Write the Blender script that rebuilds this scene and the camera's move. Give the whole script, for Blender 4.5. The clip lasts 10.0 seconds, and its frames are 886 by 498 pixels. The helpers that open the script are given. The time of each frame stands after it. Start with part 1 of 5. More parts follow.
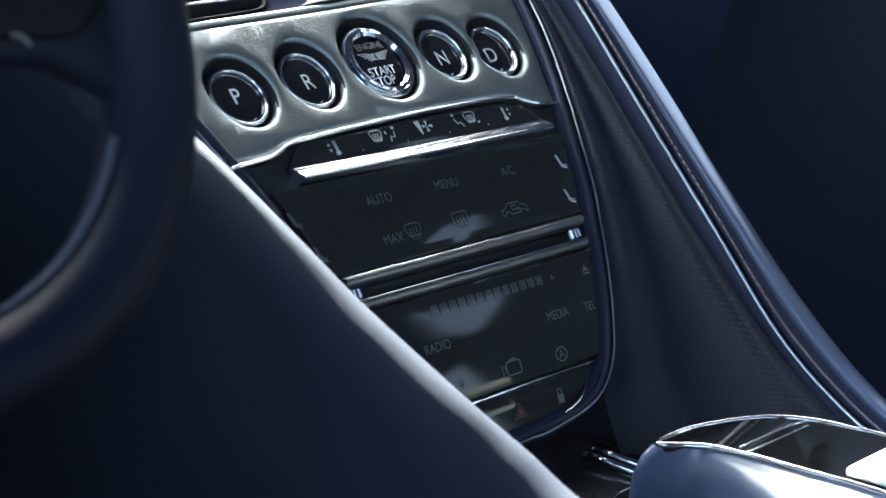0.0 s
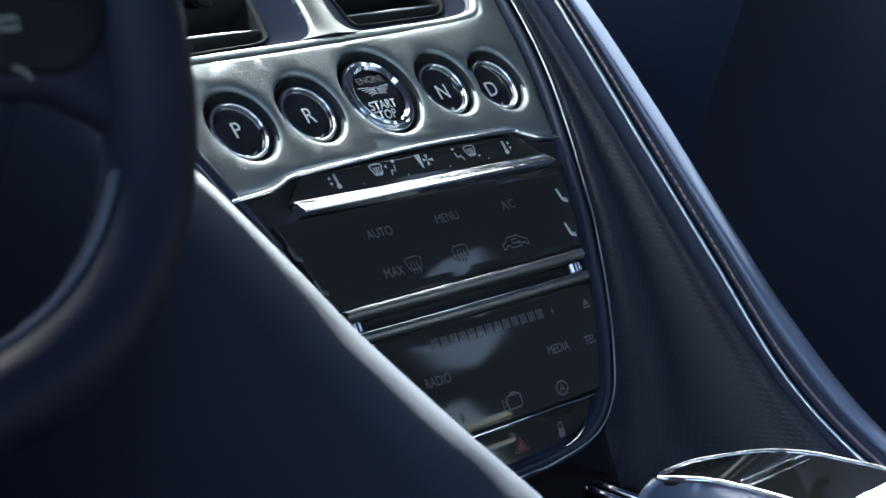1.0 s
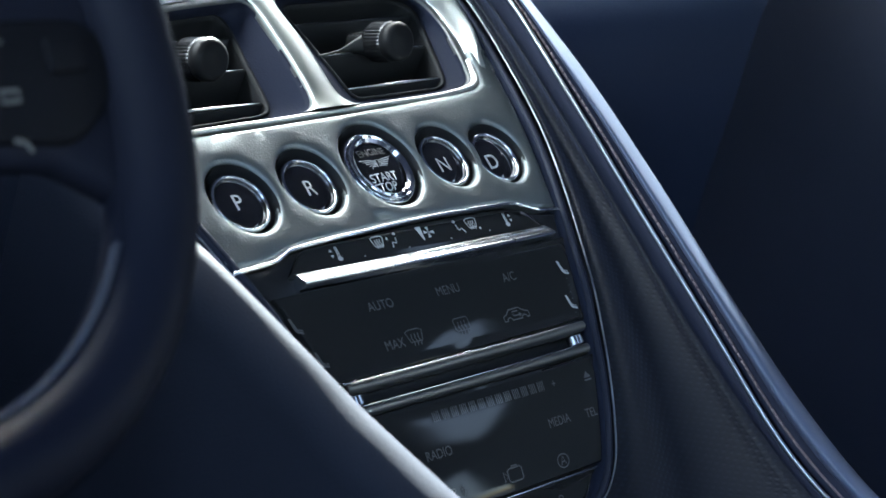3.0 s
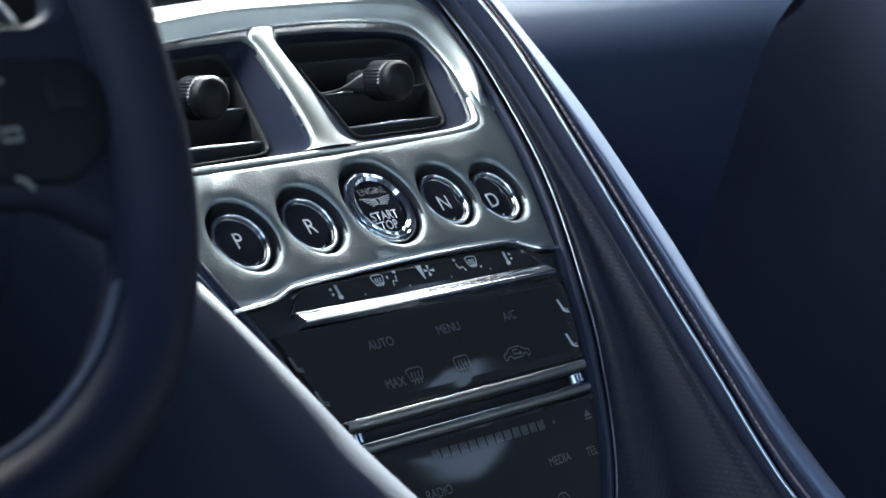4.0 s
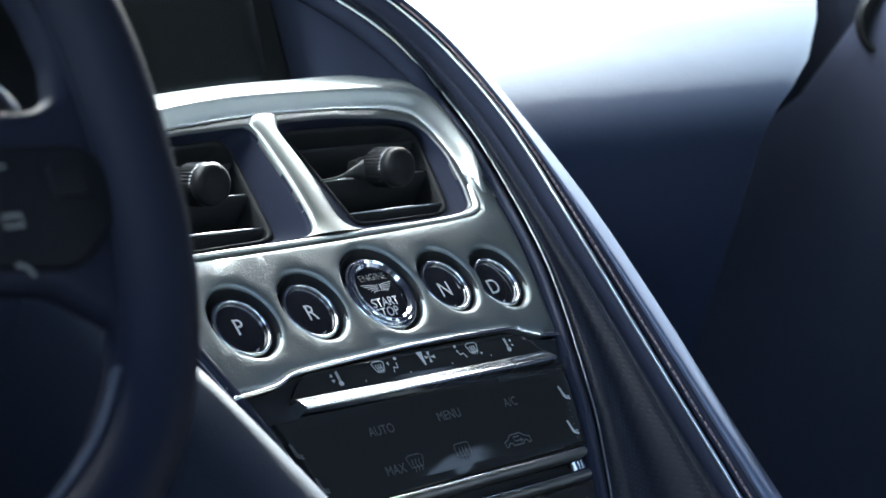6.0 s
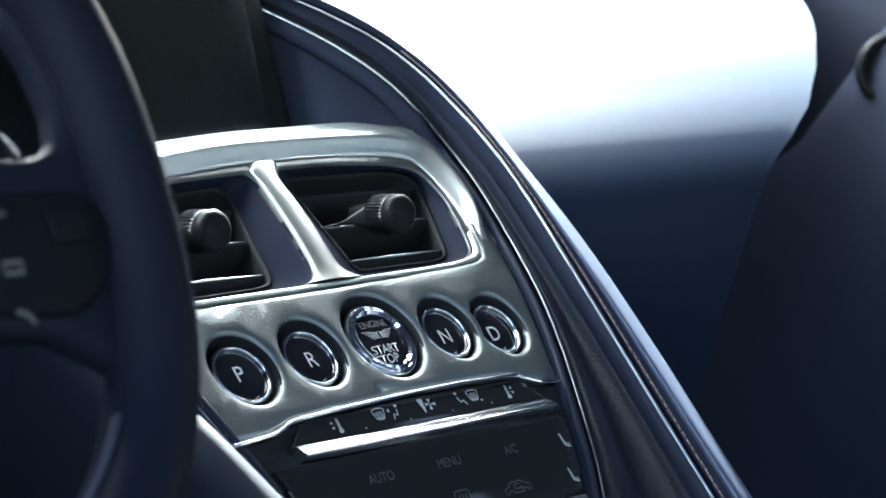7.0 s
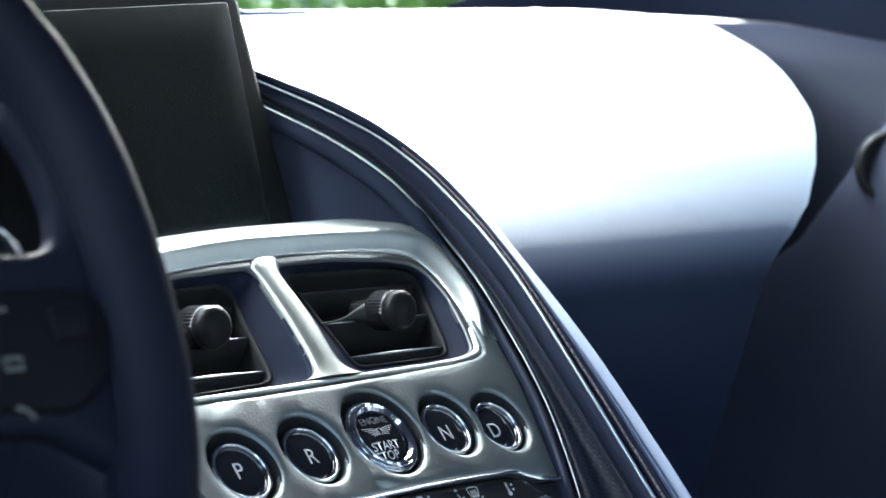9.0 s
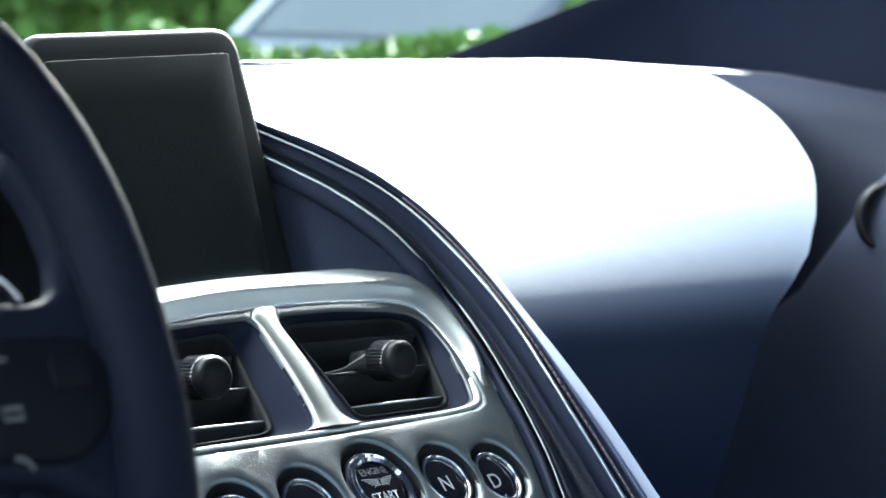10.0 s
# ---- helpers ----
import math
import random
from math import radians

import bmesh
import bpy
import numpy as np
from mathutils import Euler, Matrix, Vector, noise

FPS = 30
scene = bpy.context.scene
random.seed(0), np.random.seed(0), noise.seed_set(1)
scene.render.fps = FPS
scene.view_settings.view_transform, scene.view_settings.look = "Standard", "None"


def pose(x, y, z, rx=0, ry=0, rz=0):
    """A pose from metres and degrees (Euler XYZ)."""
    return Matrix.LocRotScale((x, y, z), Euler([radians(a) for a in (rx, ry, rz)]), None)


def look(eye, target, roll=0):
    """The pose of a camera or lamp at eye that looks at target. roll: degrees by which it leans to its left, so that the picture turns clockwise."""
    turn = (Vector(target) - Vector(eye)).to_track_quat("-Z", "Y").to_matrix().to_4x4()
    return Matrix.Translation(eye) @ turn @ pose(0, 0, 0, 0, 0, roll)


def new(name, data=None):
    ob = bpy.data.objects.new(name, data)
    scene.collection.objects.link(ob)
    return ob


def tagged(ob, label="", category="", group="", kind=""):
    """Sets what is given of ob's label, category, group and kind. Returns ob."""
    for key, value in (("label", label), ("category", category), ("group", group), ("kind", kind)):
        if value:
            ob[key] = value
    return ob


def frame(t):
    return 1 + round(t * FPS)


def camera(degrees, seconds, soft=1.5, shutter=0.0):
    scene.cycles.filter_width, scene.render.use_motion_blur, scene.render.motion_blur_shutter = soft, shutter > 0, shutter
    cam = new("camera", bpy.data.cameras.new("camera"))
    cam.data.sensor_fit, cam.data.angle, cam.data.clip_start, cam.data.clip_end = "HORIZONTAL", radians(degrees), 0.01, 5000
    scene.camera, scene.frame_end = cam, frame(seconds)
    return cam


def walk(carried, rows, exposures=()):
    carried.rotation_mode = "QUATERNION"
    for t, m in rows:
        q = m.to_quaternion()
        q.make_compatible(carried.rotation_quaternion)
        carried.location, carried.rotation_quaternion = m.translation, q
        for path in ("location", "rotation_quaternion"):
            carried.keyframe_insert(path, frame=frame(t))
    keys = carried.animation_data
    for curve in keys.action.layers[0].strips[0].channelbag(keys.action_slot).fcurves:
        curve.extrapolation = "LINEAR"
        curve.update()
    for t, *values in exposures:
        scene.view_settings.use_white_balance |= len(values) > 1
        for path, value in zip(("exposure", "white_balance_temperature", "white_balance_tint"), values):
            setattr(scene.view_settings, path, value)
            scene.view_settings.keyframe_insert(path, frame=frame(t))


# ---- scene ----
# Car interior. X: towards the passenger, Y: towards the bonnet, Z: up.
cam = camera(24.0, 10.0, soft=1.6)
cam.data.dof.use_dof = True
cam.data.dof.focus_distance = 1.27
cam.data.dof.aperture_fstop = 10.0
EYE = (-0.9173, -0.8375, 0.9622)
ROWS = [
    (0.0, 75.155, -1.674, -49.074),
    (0.5, 75.587, -1.676, -49.066),
    (1.0, 76.078, -1.679, -49.058),
    (1.5, 76.539, -1.683, -49.051),
    (2.0, 77.053, -1.687, -49.043),
    (2.5, 77.550, -1.691, -49.036),
    (4.0, 79.120, -1.709, -49.014),
    (4.5, 79.646, -1.716, -49.007),
    (5.0, 80.263, -1.724, -48.999),
    (5.5, 80.861, -1.733, -48.992),
    (7.0, 82.785, -1.762, -48.971),
    (7.5, 83.397, -1.773, -48.965),
    (8.0, 84.069, -1.784, -48.958),
    (8.5, 84.719, -1.797, -48.951),
    (9.0, 85.430, -1.810, -48.944),
    (9.5, 86.086, -1.823, -48.938),
    (10.0, 86.806, -1.837, -48.931),
]
walk(cam, [(t, pose(*EYE, a, b, c)) for t, a, b, c in ROWS], [(0.0, 4.28, 7000, 9), (10.0, 4.28, 7000, 9)])

# ---- light ----
SUN_ELEV, SUN_AZ = 33.0, 50.0          # degrees; azimuth from the bonnet towards the passenger side
world = bpy.data.worlds.new("sky")
scene.world = world
world.use_nodes = True
wn = world.node_tree
sky = wn.nodes.new("ShaderNodeTexSky")
sky.sky_type = "NISHITA"
sky.sun_disc = False
sky.dust_density = 1.2
sky.ozone_density = 1.0
sky.sun_elevation = radians(SUN_ELEV)
sky.sun_rotation = radians(SUN_AZ)
wn.nodes["Background"].inputs[1].default_value = 0.074
wn.links.new(sky.outputs[0], wn.nodes["Background"].inputs[0])
sun_data = bpy.data.lights.new("sun", "SUN")
sun_data.energy, sun_data.angle, sun_data.color = 4.2, radians(1.5), (0.80, 0.94, 1.0)
sun = new("sun", sun_data)
_az, _el = radians(SUN_AZ), radians(SUN_ELEV)
sun_dir = Vector((math.sin(_az) * math.cos(_el), math.cos(_az) * math.cos(_el), math.sin(_el)))
sun.matrix_world = look(sun_dir * 6, (0, 0, 0))
# the bright sky in the windscreen's opening
pane_data = bpy.data.lights.new("windscreen_sky", "AREA")
pane_data.shape, pane_data.size, pane_data.size_y = "RECTANGLE", 1.55, 0.40
pane_data.energy, pane_data.color = 3.2, (0.80, 0.92, 1.0)
pane = new("windscreen_sky", pane_data)
pane.matrix_world = look((0.06, 0.40, 1.235), (0.06, 0.40 - 0.45, 1.235 - 0.80))


# ---- materials ----
def material(name, base, rough=0.5, metal=0.0, coat=0.0, coat_rough=0.03, bump=None, vary=0.0, vary_scale=6.0, spec=0.5, rough_vary=0.0, sheen=0.0, sheen_tint=(1, 1, 1)):
    """Principled surface with two scales of variation; bump: (kind, scale, strength)."""
    m = bpy.data.materials.new(name)
    m.use_nodes = True
    t = m.node_tree
    b = t.nodes["Principled BSDF"]
    b.inputs["Roughness"].default_value = rough
    b.inputs["Metallic"].default_value = metal
    b.inputs["Coat Weight"].default_value = coat
    b.inputs["Coat Roughness"].default_value = coat_rough
    b.inputs["Specular IOR Level"].default_value = spec
    b.inputs["Sheen Weight"].default_value = sheen
    b.inputs["Sheen Roughness"].default_value = 0.45
    b.inputs["Sheen Tint"].default_value = (*sheen_tint, 1)
    b.inputs["Base Color"].default_value = (*base, 1)
    co = t.nodes.new("ShaderNodeTexCoord").outputs["Object"]
    if vary:
        n = t.nodes.new("ShaderNodeTexNoise")
        n.inputs["Scale"].default_value, n.inputs["Detail"].default_value = vary_scale, 6
        t.links.new(co, n.inputs["Vector"])
        mix = t.nodes.new("ShaderNodeMixRGB")
        mix.inputs[1].default_value = (*[c * (1 - vary) for c in base], 1)
        mix.inputs[2].default_value = (*[min(1, c * (1 + vary)) for c in base], 1)
        t.links.new(n.outputs["Fac"], mix.inputs[0])
        t.links.new(mix.outputs[0], b.inputs["Base Color"])
    if rough_vary:
        n = t.nodes.new("ShaderNodeTexNoise")
        n.inputs["Scale"].default_value, n.inputs["Detail"].default_value = 55, 8
        t.links.new(co, n.inputs["Vector"])
        r = t.nodes.new("ShaderNodeMapRange")
        r.inputs["To Min"].default_value, r.inputs["To Max"].default_value = rough - rough_vary, rough + rough_vary
        t.links.new(n.outputs["Fac"], r.inputs["Value"])
        t.links.new(r.outputs[0], b.inputs["Roughness"])
    if bump:
        kind, scale, strength = bump
        if kind == "grain":
            n = t.nodes.new("ShaderNodeTexVoronoi")
            n.feature = "SMOOTH_F1"
            out = n.outputs["Distance"]
        else:
            n = t.nodes.new("ShaderNodeTexNoise")
            n.inputs["Detail"].default_value = 8
            out = n.outputs["Fac"]
        n.inputs["Scale"].default_value = scale
        w = t.nodes.new("ShaderNodeTexNoise")
        w.inputs["Scale"].default_value = scale * 0.25
        t.links.new(co, w.inputs["Vector"])
        add = t.nodes.new("ShaderNodeVectorMath")
        add.operation = "MULTIPLY_ADD"
        add.inputs[1].default_value = (1.2 / scale,) * 3
        t.links.new(w.outputs["Color"], add.inputs[0])
        t.links.new(co, add.inputs[2])
        t.links.new(add.outputs[0], n.inputs["Vector"])
        bp = t.nodes.new("ShaderNodeBump")
        bp.inputs["Strength"].default_value, bp.inputs["Distance"].default_value = strength, 0.4 / scale
        t.links.new(out, bp.inputs["Height"])
        t.links.new(bp.outputs["Normal"], b.inputs["Normal"])
    return m


def perforated(name, base, pitch):
    """Woven technical cloth: small raised slanting flecks in staggered rows."""
    m = material(name, base, 0.62, vary=0.2, vary_scale=15, spec=0.3)
    t = m.node_tree
    b = t.nodes["Principled BSDF"]
    uv = t.nodes.new("ShaderNodeTexCoord").outputs["UV"]
    sep = t.nodes.new("ShaderNodeSeparateXYZ")
    t.links.new(uv, sep.inputs[0])

    def op(kind, a, c):
        n = t.nodes.new("ShaderNodeMath")
        n.operation = kind
        for i, v in enumerate((a, c)):
            if isinstance(v, (int, float)):
                n.inputs[i].default_value = v
            else:
                t.links.new(v, n.inputs[i])
        return n.outputs[0]
    k = 2 * math.pi / pitch
    u, v = op("MULTIPLY", sep.outputs[0], k), op("MULTIPLY", sep.outputs[1], k * 0.55)
    a = op("SINE", op("ADD", u, op("MULTIPLY", v, 0.45)), 0)
    c = op("SINE", op("SUBTRACT", op("MULTIPLY", u, 0.55), op("MULTIPLY", v, 1.35)), 0)
    h = op("MAXIMUM", op("MULTIPLY", a, c), 0)
    bp = t.nodes.new("ShaderNodeBump")
    bp.inputs["Strength"].default_value, bp.inputs["Distance"].default_value = 0.32, pitch * 0.15
    t.links.new(h, bp.inputs["Height"])
    t.links.new(bp.outputs["Normal"], b.inputs["Normal"])
    mix = t.nodes.new("ShaderNodeMixRGB")
    mix.inputs[1].default_value = (*[q * 0.75 for q in base], 1)
    mix.inputs[2].default_value = (*[q * 1.7 for q in base], 1)
    t.links.new(op("MULTIPLY", h, 0.45), mix.inputs[0])
    t.links.new(mix.outputs[0], b.inputs["Base Color"])
    return m


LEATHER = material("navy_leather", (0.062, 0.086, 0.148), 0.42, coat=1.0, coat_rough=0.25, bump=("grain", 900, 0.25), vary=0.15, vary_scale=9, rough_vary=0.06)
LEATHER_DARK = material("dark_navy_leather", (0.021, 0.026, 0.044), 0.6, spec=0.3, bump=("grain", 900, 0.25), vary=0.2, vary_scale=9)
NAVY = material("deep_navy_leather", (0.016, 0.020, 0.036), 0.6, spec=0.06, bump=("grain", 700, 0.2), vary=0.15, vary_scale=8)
DASH = material("dash_leather", (0.0105, 0.015, 0.033), 0.60, spec=0.15, sheen=0.14, sheen_tint=(0.36, 0.62, 1.0), bump=("grain", 700, 0.15), vary=0.15, vary_scale=8, rough_vary=0.05)
DASH.node_tree.nodes["Principled BSDF"].inputs["Specular Tint"].default_value = (0.72, 0.86, 1.0, 1)
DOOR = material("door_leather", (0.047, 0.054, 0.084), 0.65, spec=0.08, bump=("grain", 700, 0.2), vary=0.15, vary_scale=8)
KNEE = material("knee_leather", (0.033, 0.0365, 0.051), 0.65, spec=0.04, bump=("grain", 900, 0.35), vary=0.15, vary_scale=9)
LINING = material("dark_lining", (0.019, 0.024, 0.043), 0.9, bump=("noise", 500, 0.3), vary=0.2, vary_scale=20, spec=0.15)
PILLAR = material("pillar_lining", (0.0038, 0.0052, 0.0105), 0.85, bump=("noise", 500, 0.3), vary=0.2, vary_scale=12, spec=0.04)
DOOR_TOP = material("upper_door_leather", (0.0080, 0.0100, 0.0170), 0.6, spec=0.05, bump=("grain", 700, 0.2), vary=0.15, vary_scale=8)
HOUSING = material("display_plastic", (0.009, 0.0105, 0.012), 0.6, spec=0.03, bump=("noise", 900, 0.1), vary=0.2, vary_scale=40)
EDGE_LINE = material("shaded_chrome_line", (0.46, 0.48, 0.52), 0.30, metal=1.0, rough_vary=0.05)
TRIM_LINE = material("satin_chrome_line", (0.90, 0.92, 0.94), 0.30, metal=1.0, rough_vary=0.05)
RIM = material("wheel_leather", (0.0082, 0.0096, 0.0170), 0.5, spec=0.05, bump=("grain", 800, 0.2), vary=0.2, vary_scale=12)
POD = material("switch_black", (0.006, 0.0065, 0.009), 0.6, spec=0.05, bump=("noise", 900, 0.1), vary=0.2, vary_scale=40)
CLOTH = perforated("woven_cloth", (0.0092, 0.0118, 0.020), 0.0060)
CLOTH.node_tree.nodes["Principled BSDF"].inputs["Sheen Weight"].default_value = 0.10
CLOTH.node_tree.nodes["Principled BSDF"].inputs["Sheen Tint"].default_value = (0.45, 0.55, 1.0, 1)
# One satin silver in three tones; lit and unlit faces are in the colour.
SILVER = material("satin_silver_shaded", (0.196, 0.223, 0.233), 0.42, metal=0.85, bump=("grain", 860, 0.42), vary=0.15, vary_scale=30, rough_vary=0.08)
SILVER_EDGE = material("satin_silver_lit", (0.74, 0.78, 0.76), 0.44, metal=1.0, bump=("noise", 600, 0.08), vary=0.06, vary_scale=25)
FRAME = material("satin_silver_dim", (0.25, 0.275, 0.27), 0.42, metal=1.0, bump=("noise", 600, 0.08), vary=0.06, vary_scale=25)
CHROME = material("chrome", (0.75, 0.77, 0.8), 0.1, metal=1.0, rough_vary=0.04)
DARK_CHROME = material("dark_chrome", (0.3, 0.31, 0.33), 0.16, metal=1.0, rough_vary=0.05)
SATIN = material("satin_dark_metal", (0.13, 0.135, 0.14), 0.42, metal=0.8, bump=("noise", 900, 0.1), rough_vary=0.08)
GLOSS = material("gloss_black", (0.022, 0.023, 0.024), 0.07, spec=0.16, rough_vary=0.03)
PLASTIC = material("black_plastic", (0.016, 0.017, 0.020), 0.45, spec=0.3, bump=("noise", 900, 0.15), vary=0.2, vary_scale=40)
KNURL = material("knurled_metal", (0.022, 0.023, 0.026), 0.24, metal=0.7, spec=0.2, vary=0.2, vary_scale=60)
PRINT = material("white_print", (0.5, 0.52, 0.53), 0.5, vary=0.1, vary_scale=300)
PRINT_DIM = material("grey_print", (0.085, 0.088, 0.09), 0.5, vary=0.1, vary_scale=300)
RED = material("red_print", (0.10, 0.006, 0.010), 0.5, vary=0.1, vary_scale=300)
THREAD = material("thread", (0.16, 0.125, 0.14), 0.8, vary=0.2, vary_scale=500)
PAD_GLASS = material("touchpad_glass", (0.0012, 0.0013, 0.0014), 0.015)
VENT_BLACK = material("vent_black", (0.017, 0.018, 0.020), 0.6, bump=("noise", 700, 0.2), spec=0.15)
KNOB_CAP = material("soft_black_cap", (0.009, 0.0095, 0.011), 0.42, spec=0.10, bump=("noise", 900, 0.1), vary=0.2, vary_scale=60)
SEAM = material("navy_seam_thread", (0.045, 0.050, 0.068), 0.8, spec=0.2, vary=0.2, vary_scale=400)
LENS = material("smoked_crystal", (0.01, 0.01, 0.012), 0.04, coat=1.0)
SCREEN = material("display_glass", (0.007, 0.009, 0.009), 0.24, vary=0.08, vary_scale=5)


# ---- mesh tools ----
def part(name, bm, mat, parent=None, label="", smooth=True):
    me = bpy.data.meshes.new(name)
    bmesh.ops.recalc_face_normals(bm, faces=bm.faces[:])
    bm.to_mesh(me)
    bm.free()
    me.materials.append(mat)
    if smooth:
        for p in me.polygons:
            p.use_smooth = True
    ob = new(name, me)
    if parent is not None:
        ob.parent = parent
    if label:
        tagged(ob, label)
    return ob


def thing(name, label, category, kind="", group="", at=(0, 0, 0)):
    ob = new(name)
    ob.empty_display_size = 0.02
    return tagged(ob, label, category, group, kind)


def spline(ctrl, n=12, closed=False):
    """Points on a smooth curve through the control points."""
    p = [Vector(c) for c in ctrl]
    out = []
    m = len(p)
    for i in range(m if closed else m - 1):
        if closed:
            a, b, c, d = p[i - 1], p[i], p[(i + 1) % m], p[(i + 2) % m]
        else:
            b, c = p[i], p[i + 1]
            a = p[i - 1] if i else b * 2 - c
            d = p[i + 2] if i + 2 < m else c * 2 - b
        for k in range(n):
            t = k / n
            out.append(0.5 * (2 * b + (c - a) * t + (2 * a - 5 * b + 4 * c - d) * t * t + (3 * b - a - 3 * c + d) * t ** 3))
    if not closed:
        out.append(p[-1])
    return out


def loft(rows, close_u=False, close_v=False, bm=None, uv=False):
    """A sheet over rows of points."""
    bm = bm or bmesh.new()
    vs = [[bm.verts.new(p) for p in r] for r in rows]
    lay = bm.loops.layers.uv.verify() if uv else None
    n, m = len(vs), len(vs[0])
    if uv:
        mid = m // 2
        lu = [0.0]
        for i in range(1, n):
            lu.append(lu[-1] + (Vector(rows[i][mid]) - Vector(rows[i - 1][mid])).length)
        lv = [[0.0] for _ in range(n)]
        for i in range(n):
            for j in range(1, m):
                lv[i].append(lv[i][-1] + (Vector(rows[i][j]) - Vector(rows[i][j - 1])).length)
    for i in range(n if close_v else n - 1):
        for j in range(m if close_u else m - 1):
            idx = ((i, j), (i, (j + 1) % m), ((i + 1) % n, (j + 1) % m), ((i + 1) % n, j))
            f = bm.faces.new([vs[a][b] for a, b in idx])
            if uv:
                for lp, (a, b) in zip(f.loops, idx):
                    lp[lay].uv = (lu[a], lv[a][b])
    return bm


def tube(path, radius, seg=10, closed=False, bm=None):
    """A round bar along a path; radius may be a function of the share of the way."""
    pts = [Vector(p) for p in path]
    n = len(pts)
    rows = []
    prev = Vector((0.3, 0.2, 0.93))
    for i, p in enumerate(pts):
        a = pts[i - 1] if (i or closed) else p
        b = pts[(i + 1) % n] if (i + 1 < n or closed) else p
        d = (b - a).normalized()
        side = d.cross(prev).normalized()
        nrm = side.cross(d).normalized()
        prev = nrm
        r = radius(i / max(1, n - 1)) if callable(radius) else radius
        rows.append([p + side * (r * math.cos(2 * math.pi * k / seg)) + nrm * (r * math.sin(2 * math.pi * k / seg)) for k in range(seg)])
    bm = loft(rows, close_u=True, close_v=closed, bm=bm)
    if not closed:
        bm.verts.ensure_lookup_table()
        v = bm.verts[-n * seg:]
        bm.faces.new(v[:seg][::-1])
        bm.faces.new(v[-seg:])
    return bm


def box(bm, lo, hi, bevel=0.0):
    vs = [bm.verts.new((x, y, z)) for x in (lo[0], hi[0]) for y in (lo[1], hi[1]) for z in (lo[2], hi[2])]
    fs = [bm.faces.new([vs[i] for i in q]) for q in ((0, 1, 3, 2), (4, 6, 7, 5), (0, 4, 5, 1), (2, 3, 7, 6), (0, 2, 6, 4), (1, 5, 7, 3))]
    if bevel:
        es = list({e for f in fs for e in f.edges})
        bmesh.ops.bevel(bm, geom=es, offset=bevel, segments=3, affect="EDGES", profile=0.5)
    return bm


# ---- the centre stack's curved face: x across, s up along the face, h out of it ----
PROFILE = [0.79798, -0.016296, -0.35332, -0.057411]
_z = np.linspace(0.44, 0.96, 1400)
_y = np.polyval(PROFILE, _z)
_s = np.concatenate(([0], np.cumsum(np.hypot(np.diff(_z), np.diff(_y)))))
_s -= np.interp(0.745, _z, _s)
_dy = np.polyval(np.polyder(PROFILE), _z)
BOW = 0.11
BESIDE = Vector((-0.9173, -0.8375, 0.9622))      # at the driver's door, where the faces are looked at from


def stk(x, s, h=0.0):
    z = float(np.interp(s, _s, _z))
    y = float(np.interp(s, _s, _y)) + BOW * x * x
    d = float(np.interp(s, _s, _dy))
    n = Vector((2 * BOW * x, -1.0, d)).normalized()
    return Vector((x, y, z)) + n * h


def frame_at(x, s):
    e = 1e-3
    o = stk(x, s)
    u = (stk(x + e, s) - stk(x - e, s)).normalized()
    n = (stk(x, s, 1) - o).normalized()
    return o, u, n.cross(u), n


def lathe(x, s, profile, seg=40, bm=None, tilt=0.0):
    """A turned shape that stands on the stack's face; profile: (radius, height)."""
    o, u, w, n = frame_at(x, s)
    rows = [[o + u * (r * math.cos(2 * math.pi * k / seg)) + w * (r * math.sin(2 * math.pi * k / seg)) + n * h for k in range(seg)] for r, h in profile]
    return loft(rows, close_u=True, bm=bm)


def round_poly(pts, radii, n=6):
    """A polygon with rounded corners."""
    out = []
    m = len(pts)
    for i in range(m):
        a, b, c = (Vector(pts[j % m]) for j in (i - 1, i, i + 1))
        r = radii[i] if isinstance(radii, (list, tuple)) else radii
        p, q = b + (a - b).normalized() * r, b + (c - b).normalized() * r
        for k in range(n + 1):
            t = k / n
            out.append((1 - t) ** 2 * p + 2 * t * (1 - t) * b + t * t * q)
    return out


def inside(p, poly):
    c = False
    j = len(poly) - 1
    for i in range(len(poly)):
        a, b = poly[i], poly[j]
        if (a[1] > p[1]) != (b[1] > p[1]) and p[0] < (b[0] - a[0]) * (p[1] - a[1]) / (b[1] - a[1]) + a[0]:
            c = not c
        j = i
    return c


